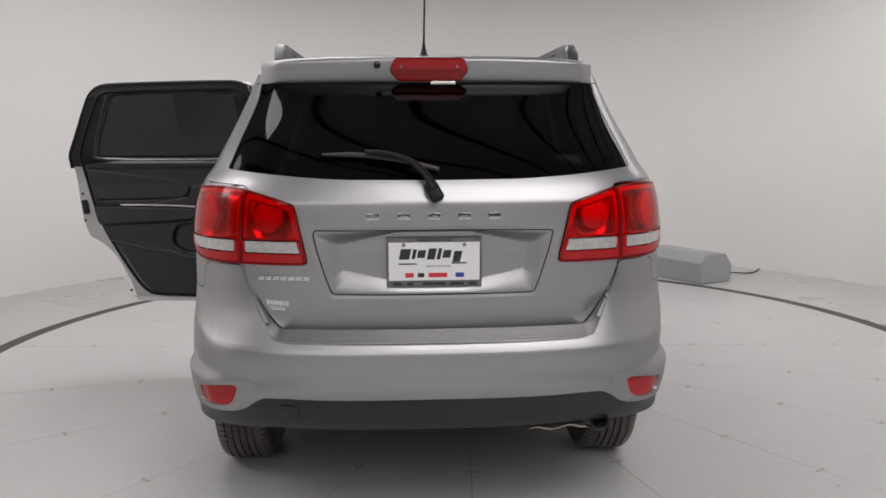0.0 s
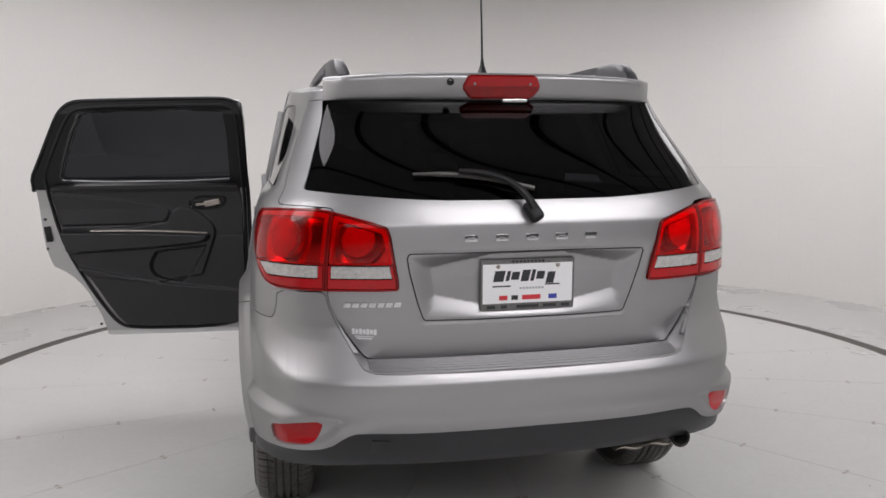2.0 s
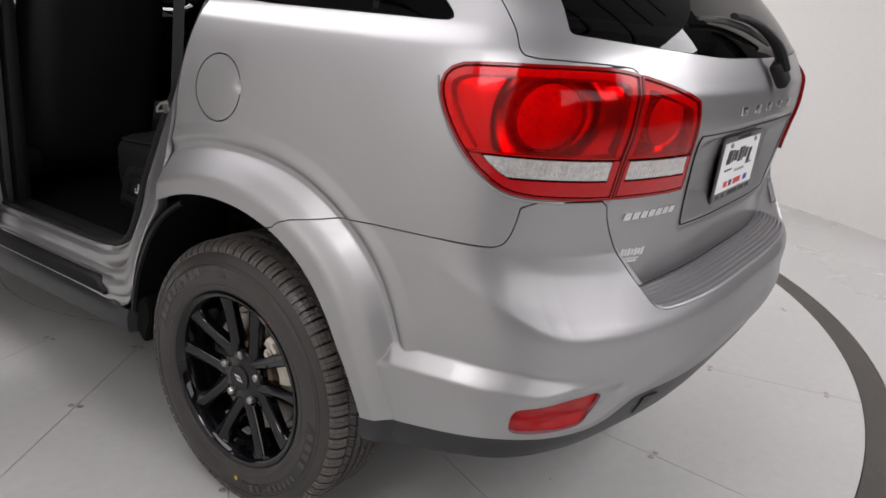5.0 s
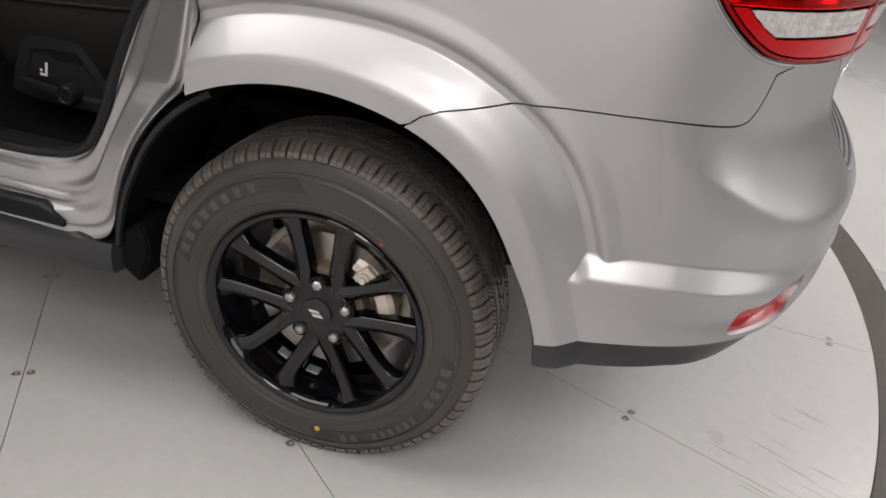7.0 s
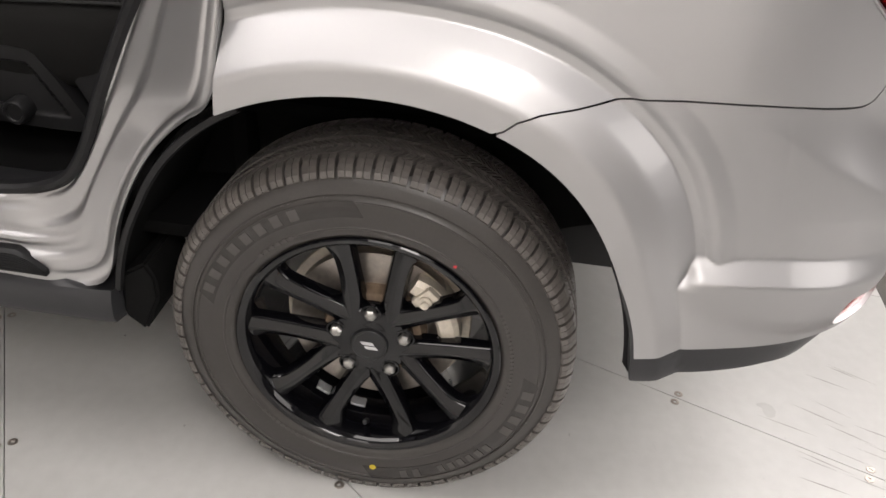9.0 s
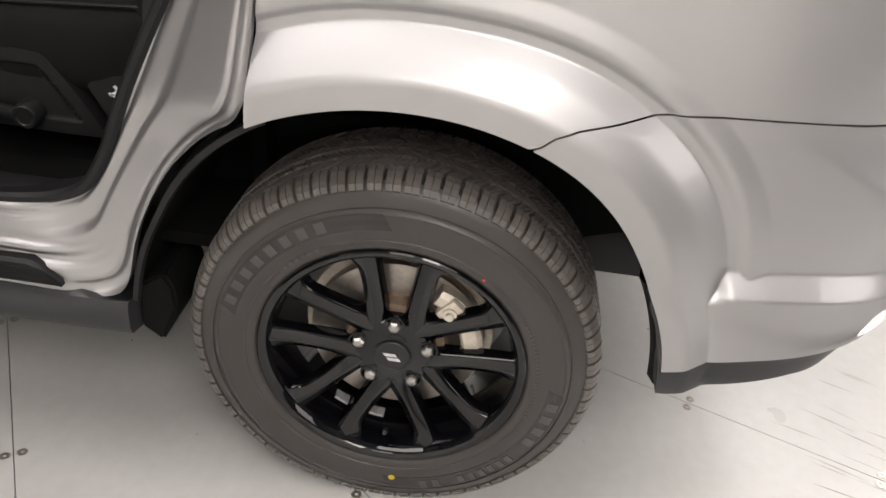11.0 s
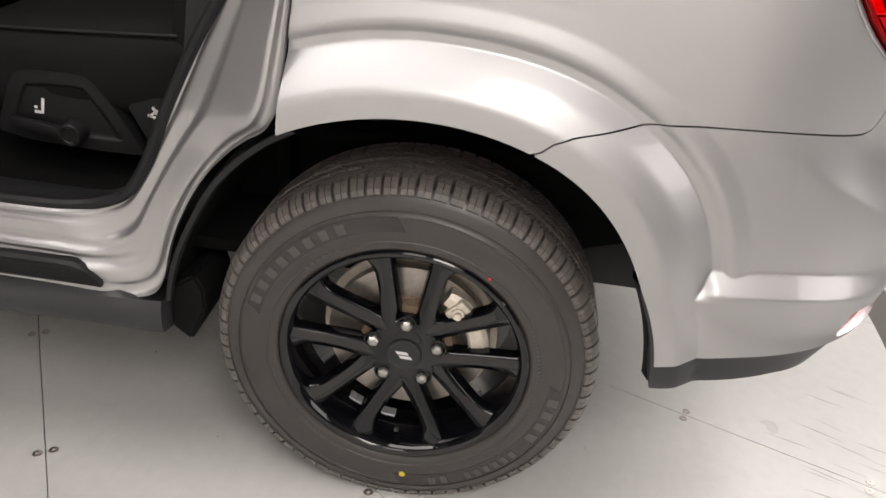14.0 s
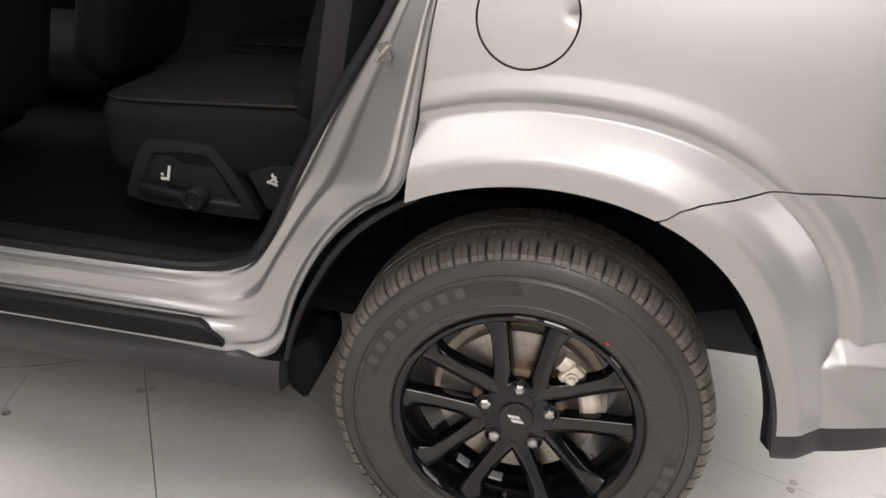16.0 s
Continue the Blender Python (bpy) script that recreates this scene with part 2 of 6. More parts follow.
def resample(points, count, closed=False):
    p = np.array(points, float)
    if closed:
        p = np.concatenate([p, p[:1]])
    d = np.r_[0, np.cumsum(np.linalg.norm(np.diff(p, axis=0), axis=1))]
    s = np.linspace(0, d[-1], count, endpoint=not closed)
    return np.stack([np.interp(s, d, p[:, k]) for k in range(p.shape[1])], 1)


def rounded(points, rounds=2, closed=True):
    """Corner cutting: a soft outline through few points."""
    p = np.array(points, float)
    for _ in range(rounds):
        q = np.roll(p, -1, 0)
        a, b = 0.75 * p + 0.25 * q, 0.25 * p + 0.75 * q
        new_p = np.stack([a, b], 1).reshape(-1, p.shape[1])
        if not closed:
            new_p = np.concatenate([p[:1], new_p[1:-3], p[-1:]]) if len(new_p) > 4 else new_p
        p = new_p
    return p


def smooth01(x):
    x = np.clip(x, 0, 1)
    return x * x * (3 - 2 * x)


def curve(keys):
    """A smooth monotone curve through (at, value) keys."""
    k = np.array(keys, float)
    x, y = k[:, 0], k[:, 1]
    h, d = np.diff(x), np.diff(y) / np.diff(x)
    m = np.zeros(len(x))
    m[0], m[-1] = d[0], d[-1]
    for i in range(1, len(x) - 1):
        if d[i - 1] * d[i] > 0:
            w1, w2 = 2 * h[i] + h[i - 1], h[i] + 2 * h[i - 1]
            m[i] = (w1 + w2) / (w1 / d[i - 1] + w2 / d[i])

    def f(q):
        q = np.clip(np.asarray(q, float), x[0], x[-1])
        i = np.clip(np.searchsorted(x, q) - 1, 0, len(x) - 2)
        t = (q - x[i]) / h[i]
        return (1 + 2 * t) * (1 - t) ** 2 * y[i] + t * (1 - t) ** 2 * h[i] * m[i] + t * t * (3 - 2 * t) * y[i + 1] + t * t * (t - 1) * h[i] * m[i + 1]

    return f


def inside(poly):
    """The signed distance to a closed outline, negative inside."""
    p = np.array(poly, float)
    q = np.roll(p, -1, 0)

    def f(x, y):
        shape = np.shape(x)
        x, y = np.ravel(x), np.ravel(y)
        best, odd = np.full(len(x), 1e9), np.zeros(len(x), bool)
        for (ax, ay), (bx, by) in zip(p, q):
            dx, dy = bx - ax, by - ay
            t = np.clip(((x - ax) * dx + (y - ay) * dy) / (dx * dx + dy * dy + 1e-12), 0, 1)
            best = np.minimum(best, np.hypot(x - ax - t * dx, y - ay - t * dy))
            if ay != by:
                odd ^= ((ay > y) != (by > y)) & (x < (bx - ax) * (y - ay) / (by - ay) + ax)
        return np.where(odd, -best, best).reshape(shape)

    return f


# ---------------------------------------------------------------- the setting
def ring_mesh(r0, r1, z0, z1, steps=180, arc=(0, 2 * math.pi)):
    whole = abs(arc[1] - arc[0] - 2 * math.pi) < 1e-6
    ang = np.linspace(*arc, steps, endpoint=not whole)
    rows = []
    for r, z in ((r0, z0), (r1, z1)):
        rows.append(np.stack([TURN.x + r * np.cos(ang), TURN.y + r * np.sin(ang), np.full(steps, z)], 1))
    return strips(rows, closed=whole)


floor = made("floor", *joined(ring_mesh(RING + 0.115, 30, 0, 0, 120), ring_mesh(RING + 0.115, RING + 0.115, 0, -0.03)), OUTER, smooth=False)
tagged(floor, "light grey painted smooth concrete floor", "floor", kind="structure")
ringv = ring_mesh(RING + 0.004, RING + 0.113, -0.004, -0.004)
gap = made("trim_ring", *ringv, RINGM, smooth=False)
tagged(gap, "dark brown rubber gap ring round the turntable", "trim", kind="structure")

HUB_R, PLATES = 0.90, 20
# each joint between plates: bearing and how far it passes the middle
JOINTS = [(194.0 + 18 * k, 0.18 if k < 4 else 0.02) for k in range(PLATES)]
turntable = new("turntable_floor")
turntable.location = TURN
tagged(turntable, "pale grey painted turntable of screwed wedge plates", "turntable", kind="structure")


def on_joint(joint, r, side=0.0):
    """A point on a joint at radius r, moved sideways."""
    t, o = radians(joint[0]), joint[1]
    along = math.sqrt(r * r - o * o)
    return np.array([along * math.cos(t) - (o + side) * math.sin(t), along * math.sin(t) + (o + side) * math.cos(t)])


for k in range(PLATES):
    one, two = JOINTS[k], JOINTS[(k + 1) % PLATES]
    g = 0.0011
    p0, p1, q0, q1 = on_joint(one, RING, g), on_joint(two, RING, -g), on_joint(one, HUB_R, g), on_joint(two, HUB_R, -g)
    t0, t1 = math.atan2(p0[1], p0[0]), math.atan2(p1[1], p1[0])
    arc = np.linspace(t0, t0 + (t1 - t0) % (2 * math.pi), 9)
    u0, u1 = math.atan2(q0[1], q0[0]), math.atan2(q1[1], q1[0])
    back = np.linspace(u0 + (u1 - u0) % (2 * math.pi), u0, 5)
    loop = np.r_[np.c_[RING * np.cos(arc), RING * np.sin(arc)], np.c_[HUB_R * np.cos(back), HUB_R * np.sin(back)]]
    n = len(loop)
    made("floor_plate", np.r_[np.c_[loop, np.zeros(n)], np.c_[loop, np.full(n, -0.03)]], [tuple(range(n))] + [(i, n + i, n + (i + 1) % n, (i + 1) % n) for i in range(n)], FLOOR, turntable, smooth=False)
turn48 = np.linspace(0, 2 * math.pi, 48, endpoint=False)
made("hub_plate", np.r_[[[0, 0, 0]], np.c_[(HUB_R - 0.002) * np.cos(turn48), (HUB_R - 0.002) * np.sin(turn48), np.zeros(48)]], [(0, 1 + i, 1 + (i + 1) % 48) for i in range(48)], FLOOR, turntable, smooth=False)
made("under_plate", [(-3.1, -3.1, -0.028), (3.1, -3.1, -0.028), (3.1, 3.1, -0.028), (-3.1, 3.1, -0.028)], [(0, 1, 2, 3)], SEAM, turntable, smooth=False)
screw = mesh_of("screw", *lathe([(0.0, 0.0045), (0.0022, 0.0105), (0.003, 0.0095), (0.003, 0.004), (0.0012, 0.003), (0.0012, 0.0003)], 14, "z"), STEEL)
for joint in JOINTS:
    for r in (1.105, 1.556, 2.052, 2.524, 2.957):
        for side in (-0.016, 0.016):
            put("screw", screw, turntable, at=Matrix.Translation((*on_joint(joint, r, side), -0.0018)))
# scrapes in the paint near the edge of the turntable
rng = random.Random(7)
for k in range(16):
    x, y = -0.62 + rng.uniform(-0.10, 0.34), -1.03 + rng.uniform(-0.13, 0.14)
    l, w, t = rng.uniform(0.02, 0.075), rng.uniform(0.0008, 0.0018), radians(rng.uniform(58, 76))
    c, d = math.cos(t), math.sin(t)
    made("scrape", [(-l * c, -l * d, 0), (-w * d, w * c, 0), (l * c, l * d, 0), (w * d, -w * c, 0)], [(3, 2, 1, 0)], SCRAPE, turntable, at=Matrix.Translation((x - TURN.x, y - TURN.y, 0.0006)), smooth=False)
for k in range(34):
    t, r = rng.uniform(0, 2 * math.pi), rng.uniform(1.2, 3.0)
    sz = rng.uniform(0.0025, 0.006)
    tri = [(sz * rng.uniform(0.5, 1.3) * math.cos(a), sz * rng.uniform(0.5, 1.3) * math.sin(a), 0) for a in (0, 1.2, 2.5, 3.7, 5.0)]
    made("chip", tri, [(0, 1, 2, 3, 4)], SEAM, turntable, at=Matrix.Translation((r * math.cos(t), r * math.sin(t), 0.0006)), smooth=False)

# round wall with a coved dome above, open towards the hall behind the walker
OPEN = (radians(-135), radians(-45))
prof = [(WALL, 0.0), (WALL, 3.3), (WALL - 0.1, 3.5), (WALL - 0.45, 3.8), (WALL - 1.1, 4.0), (WALL - 2.2, 4.15), (0.02, 4.25)]
ang = np.linspace(OPEN[1], OPEN[0] + 2 * math.pi, 140)
rows = [np.stack([TURN.x + r * np.cos(ang), TURN.y + r * np.sin(ang), np.full(len(ang), z)], 1) for r, z in [(WALL + 0.12, 0), (WALL + 0.12, 3.3)][::-1] + prof[:2]]
wall = made("wall_round", *strips(rows), WHITE, angle=50)
tagged(wall, "off-white seamless curved studio wall", "wall", kind="structure")
seams = []
for z, a0, a1 in ((1.285, 22, 58), (2.57, 24, 62)):
    t = np.radians(np.linspace(a0, a1, 40))
    rows = [np.stack([TURN.x + (WALL - d) * np.cos(t), TURN.y + (WALL - d) * np.sin(t), z + h + 0 * t], 1) for d, h in ((-0.001, 0.006), (0.003, 0.004), (0.003, -0.004), (-0.001, -0.006))]
    seams.append(strips(rows))
for a0, z0, z1 in ((42.2, 2.57, 3.3), (36.0, 1.285, 2.57), (55, 1.285, 2.57), (49, 0, 1.285), (28, 0, 1.285)):
    t = np.radians([a0 - 0.08, a0 - 0.05, a0 + 0.05, a0 + 0.08])
    rows = [np.stack([TURN.x + (WALL - np.array([-0.001, 0.003, 0.003, -0.001])) * np.cos(t), TURN.y + (WALL - np.array([-0.001, 0.003, 0.003, -0.001])) * np.sin(t), z + 0 * t], 1) for z in (z0, z1)]
    seams.append(strips(rows))
seam = made("trim_wall_joint", *joined(*seams), WHITE, angle=20)
tagged(seam, "faint painted-over joints between wall sheets", "trim", kind="structure")
full = np.linspace(0, 2 * math.pi, 160, endpoint=False)
rows = [np.stack([TURN.x + r * np.cos(full), TURN.y + r * np.sin(full), np.full(len(full), z)], 1) for r, z in prof[1:]]
dome = made("ceiling", *strips(rows, closed=True), CEIL, angle=60)
tagged(dome, "grey domed studio ceiling", "ceiling", kind="structure")
ribs = []
lean = radians(42)
for k in range(-5, 6):
    x0 = 0.78 * k
    half = math.sqrt(max(0.1, (WALL - 0.2) ** 2 - x0 * x0))
    ys = np.linspace(-half, half, 50)
    rr = np.hypot(x0, ys)
    zz = np.interp(rr, [p[0] for p in prof[::-1]], [p[1] for p in prof[::-1]]) - 0.02
    ribs.append(tube(np.stack([TURN.x + x0 * math.cos(lean) - ys * math.sin(lean), TURN.y + x0 * math.sin(lean) + ys * math.cos(lean), zz], 1), 0.034, 6))
rib = made("ceiling_rib", *joined(*ribs), BLACK)
tagged(rib, "dark ribs across the domed ceiling", "rib", kind="structure")
hall = made("wall_hall", *joined(
    ([(-9, -9, 0), (9, -9, 0), (9, -9, 5), (-9, -9, 5)], [(0, 1, 2, 3)]),
    ([(-9, -9, 0), (-9, 9, 0), (-9, 9, 5), (-9, -9, 5)], [(3, 2, 1, 0)]),
    ([(9, -9, 0), (9, 9, 0), (9, 9, 5), (9, -9, 5)], [(0, 1, 2, 3)]),
    ([(-9, 9, 0), (9, 9, 0), (9, 9, 5), (-9, 9, 5)], [(3, 2, 1, 0)]),
    ([(-9, -9, 5), (9, -9, 5), (9, 9, 5), (-9, 9, 5)], [(3, 2, 1, 0)])), DARK, smooth=False)
tagged(hall, "grey painted hall walls behind the studio", "wall", kind="structure")

# ---------------------------------------------------------------- the car's master surface
# The car stands along y with its tail towards -y; the rear axle is over the origin.
W = curve([(0.28, 0.79), (0.36, 0.845), (0.45, 0.872), (0.55, 0.888), (0.70, 0.896), (0.90, 0.893), (1.05, 0.886), (1.18, 0.868), (1.26, 0.842), (1.31, 0.808), (1.36, 0.79), (1.60, 0.714), (1.64, 0.698)])
YR = curve([(0.28, -0.80), (0.50, -0.86), (0.76, -0.908), (0.90, -0.925), (1.05, -0.952), (1.15, -0.972), (1.19, -0.973), (1.225, -0.962), (1.27, -0.941), (1.31, -0.916), (1.61, -0.605), (1.64, -0.578)])
YRB = curve([(0.40, -0.90), (0.46, -0.955), (0.52, -0.985), (0.60, -1.007), (0.69, -1.018), (0.705, -1.017), (0.72, -1.012), (0.735, -1.005), (0.86, -0.949), (0.875, -0.943), (0.89, -0.941), (0.95, -0.940), (1.00, -0.945), (1.05, -0.952)])
YF = curve([(0.28, 3.70), (0.5, 3.84), (0.7, 3.83), (0.9, 3.72), (1.0, 3.5), (1.07, 3.1), (1.12, 2.78), (1.16, 2.66), (1.4, 2.18), (1.6, 1.8), (1.64, 1.7)])
Y0F = curve([(0.28, 2.7), (0.9, 2.75), (1.0, 2.6), (1.07, 2.3), (1.16, 2.0), (1.4, 1.72), (1.64, 1.5)])
Y0, ZT, AXLE, WHEELBASE, HUB = -0.40, 1.64, 0.0, 2.89, 0.355

_phi = np.linspace(0, math.pi / 2, 4001)
_ex, _ey = 0.9 * np.sin(_phi) ** (2 / 3), Y0 - 0.57 * np.cos(_phi) ** (2 / 3)
_arc = np.r_[0, np.cumsum(np.hypot(np.diff(_ex), np.diff(_ey)))]
LH = float(_arc[-1])
END = 2 * LH + 3.0


def qx(x):
    """How far round from the middle of the tail, from x on the tail."""
    return float(np.interp(x * 1.006, _ex, _arc))


def qy(y):
    """The same from y on the corner or the side."""
    return float(np.interp(y, _ey, _arc)) if y < Y0 else LH + y - Y0


def master(a, v, tail=YR):
    a, v = np.asarray(a, float), np.asarray(v, float)
    q, z = np.abs(a), np.minimum(v, ZT)
    w, yr, yf, y0f = W(z), tail(z), YF(z), Y0F(z)
    rear, front = q < LH, q > LH + 3.0
    qq = np.where(rear, q, np.where(front, END - q, LH))
    phi = np.interp(np.clip(qq, 0, LH), _arc, _phi)
    s, c = np.sin(phi) ** (2 / 3), np.abs(np.cos(phi)) ** (2 / 3)
    x = np.where(rear | front, w * s, w)
    y = np.where(rear, Y0 - (Y0 - yr) * c, np.where(front, y0f + (yf - y0f) * c, np.where(q < LH + 1.8, Y0 + (q - LH), Y0 + 1.8 + (q - LH - 1.8) / 1.2 * (y0f - Y0 - 1.8))))
    x = x * (1 - 0.022 * smooth01((0.3 - y) / 1.0) - 0.098 * smooth01((z - 1.27) / 0.40) * smooth01((0.05 - y) / 0.75))
    k = np.clip(ZT + 1 - v, 0, 1)
    x, y = x * k, 0.45 + (y - 0.45) * k
    z = z + 0.062 * (1 - k**2.2)
    z = z + 0.092 * np.clip((z - 1.30) / 0.34, 0, 1) * smooth01((y + 0.55) / 1.4)
    return np.stack([np.where(a < 0, -x, x), y, z], -1)


def rho(y, z, axle=0.0):
    return np.hypot((y - axle) * (1 + 0.075 * np.clip((0.85 - z) / 0.25, 0, 1)), z - 0.345) - 0.014 * smooth01((z - 0.60) / 0.22)


ARCH, FLARE = 0.498, 0.638
# section through the wheel-arch flare: radius and how far it stands out
_r = np.linspace(0.45, 0.80, 701)
_k = np.exp(-0.5 * (np.arange(-24, 25) * 0.0005 / 0.0026) ** 2)
_d = np.interp(_r, [0.498, 0.536, 0.545, 0.612, 0.619, 0.633, 0.641, 0.668, 0.70], [0.050, 0.0485, 0.046, -0.003, -0.002, 0.0065, 0.0075, 0.0015, 0.0])
FLARE_OUT = np.convolve(np.pad(_d, 24, mode="edge"), _k / _k.sum(), "valid")


def ramp01(x, soft):
    """0 to 1 in a straight line, with its two corners rounded a little."""
    return 0.5 * (np.sqrt(x * x + soft * soft) - np.sqrt((x - 1) ** 2 + soft * soft) + 1)


def ledge_top(q):
    return np.interp(q, [0, qx(0.55), 0.80, 0.90, 1.00, 1.13], [0.600, 0.604, 0.624, 0.634, 0.639, 0.637])


def flare_disp(p, a, v):
    x, y, z = p[..., 0], p[..., 1], p[..., 2]
    q = np.abs(a)
    side = smooth01((q - qy(-0.62)) / 0.05)
    out = np.zeros_like(z)
    for axle in (0.0, WHEELBASE):
        r = rho(y, z, axle)
        r = r - 0.013 * smooth01((r - 0.54) / 0.05) * smooth01((axle - y) / 0.3)
        f = np.interp(r, _r, FLARE_OUT)
        out = np.where(r < 0.72, f * side, out)
    t = np.clip((FLARE - rho(y, z)) / (FLARE - ARCH), 0, 1)
    low = (0.012 + 0.018 * smooth01((q - qx(0.5)) / 0.3)) * ramp01((ledge_top(q) - z) / 0.036, np.interp(q, [0.70, 0.92], [0.45, 0.07]))
    low = low * smooth01((qy(0.3) - q) / 0.1) * (1 - 0.6 * smooth01((t - 0.3) / 0.7))
    low = low * (1 - smooth01((0.626 - rho(y, z)) / 0.045) * smooth01((z - 0.585) / 0.035))
    return np.maximum(out, low)


def normals_of(surf, a, v, e=2e-3):
    du, dv = surf(a + e, v) - surf(a - e, v), surf(a, v + e) - surf(a, v - e)
    n = np.cross(du, dv)
    return n / (np.linalg.norm(n, axis=-1, keepdims=True) + 1e-12)


def displaced(base, disp):
    def surf(a, v):
        p = base(a, v)
        return p + normals_of(base, a, v) * disp(p, a, v)[..., None]

    return surf


def clipped(A, V, f):
    """The part of the grid A x V where f < 0, cut along f = 0."""
    na, nv = len(A), len(V)
    ga, gv = np.meshgrid(A, V, indexing="ij")
    F = f(ga, gv)
    F = np.where(np.abs(F) < 1e-7, 1e-7, F)
    ins = F < 0
    index, pts, faces, cut = {}, [], [], {}

    def corner(i, j):
        k = i * nv + j
        if k not in index:
            index[k] = len(pts)
            pts.append((A[i], V[j]))
        return index[k]

    def cross(i, j, k, l):
        key = (i, j, k, l) if (i, j) < (k, l) else (k, l, i, j)
        if key not in cut:
            i, j, k, l = key
            t = F[i, j] / (F[i, j] - F[k, l])
            cut[key] = len(pts)
            pts.append((A[i] + t * (A[k] - A[i]), V[j] + t * (V[l] - V[j])))
        return cut[key]

    count = ins[:-1, :-1].astype(int) + ins[1:, :-1] + ins[1:, 1:] + ins[:-1, 1:]
    for i, j in zip(*np.nonzero(count)):
        loop = [(i, j), (i + 1, j), (i + 1, j + 1), (i, j + 1)]
        if count[i, j] == 4:
            faces.append([corner(*c) for c in loop])
            continue
        face = []
        for n in range(4):
            c, d = loop[n], loop[(n + 1) % 4]
            if ins[c]:
                face.append(corner(*c))
            if ins[c] != ins[d]:
                face.append(cross(*c, *d))
        if len(face) > 2:
            faces.append(face)
    return np.array(pts), faces


def panel(name, surf, region, A, V, mat, parent, label="", rim=0.014, gap=0.0014, lift=0.0, at=None, both=False):
    """A sheet-metal panel: the part of a surface inside a region, with its edges turned in."""
    pts, faces = clipped(np.asarray(A, float), np.asarray(V, float), lambda a, v: region(surf(a, v), a, v) + gap)
    p = surf(pts[:, 0], pts[:, 1])
    n = normals_of(surf, pts[:, 0], pts[:, 1])
    p = p + n * lift
    verts, norms, fs = [p], [n], list(faces)
    if rim:
        edges = {}
        for face in faces:
            for i, j in zip(face, face[1:] + face[:1]):
                if (j, i) in edges:
                    del edges[(j, i)]
                else:
                    edges[(i, j)] = 1
        base = len(p)
        rp, rn = [], []
        for i, j in edges:
            k = base + len(rp)
            t = p[j] - p[i]
            o = np.cross(t, n[i] + n[j])
            o = o / (np.linalg.norm(o) + 1e-12)
            rp += [p[i], p[j], p[j] - n[j] * rim, p[i] - n[i] * rim]
            rn += [o, o, o, o]
            fs.append((k + 1, k, k + 3, k + 2))
        if rp:
            verts.append(np.array(rp))
            norms.append(np.array(rn))
    return made(name, np.concatenate(verts), fs, mat, parent, label, at, normals=np.concatenate(norms))


def grid(a, b, step):
    return np.linspace(a, b, max(2, int(round(abs(b - a) / step)) + 1))


# ---------------------------------------------------------------- outlines on the car, as (round from the tail's middle or y, height)
def outline(points, rounds=2):
    return inside(rounded(points, rounds))


SPLIT = qx(0.656)
BUMPER = outline([(-0.4, 0.556), (qx(0.3), 0.556), (qx(0.56), 0.560), (qx(0.60), 0.548), (qx(0.655), 0.506), (qx(0.74), 0.492), (qy(-0.72), 0.482), (qy(-0.56), 0.466), (qy(-0.47), 0.45), (qy(-0.40), 0.442), (qy(-0.1), 0.442),
                  (qy(-0.1), 0.815), (qy(-0.182), 0.822), (qy(-0.219), 0.853), (qy(-0.30), 0.868), (qy(-0.37), 0.883), (qy(-0.48), 0.887), (qy(-0.60), 0.889), (qy(-0.71), 0.885), (qy(-0.735), 0.886), (qy(-0.752), 0.896), (qy(-0.762), 0.93), (qy(-0.765), 0.985),
                  (qx(0.70), 0.985), (qx(0.658), 0.985), (qx(0.648), 0.94), (qx(0.622), 0.884), (qx(0.559), 0.774), (qx(0.535), 0.744), (qx(0.46), 0.738), (-0.4, 0.735)], 1)
HATCH = outline([(-0.5, 0.768), (qx(0.42), 0.766), (qx(0.515), 0.765), (qx(0.545), 0.785), (qx(0.615), 0.885), (qx(0.642), 0.94), (qx(0.652), 0.985), (SPLIT, 1.10), (SPLIT, 1.225), (SPLIT, 1.247), (qx(0.70), 1.252), (qx(0.78), 1.255), (qy(-0.725), 1.256), (qy(-0.71), 1.27), (qy(-0.70), 1.30),
                 (qy(-0.665), 1.36), (qy(-0.60), 1.45), (qy(-0.515), 1.55), (qy(-0.485), 1.595), (qy(-0.50), 1.605), (-0.5, 1.605)], 1)
LAMP = outline([(qx(0.424), 0.996), (qx(0.447), 1.095), (qx(0.470), 1.184), (qx(0.49), 1.196), (qx(0.60), 1.225), (qx(0.66), 1.238), (qx(0.70), 1.245), (qx(0.76), 1.247), (qy(-0.66), 1.242), (qy(-0.595), 1.235), (qy(-0.565), 1.205), (qy(-0.575), 1.16), (qy(-0.61), 1.105), (qy(-0.66), 1.05), (qy(-0.715), 1.008), (qy(-0.76), 0.993), (qx(0.74), 0.990), (qx(0.6), 0.990), (qx(0.44), 0.990)], 1)


def LAMP_IN(q, v):
    return np.maximum(LAMP(q, v), q - SPLIT)


def LAMP_OUT(q, v):
    return np.maximum(LAMP(q, v), SPLIT - q)


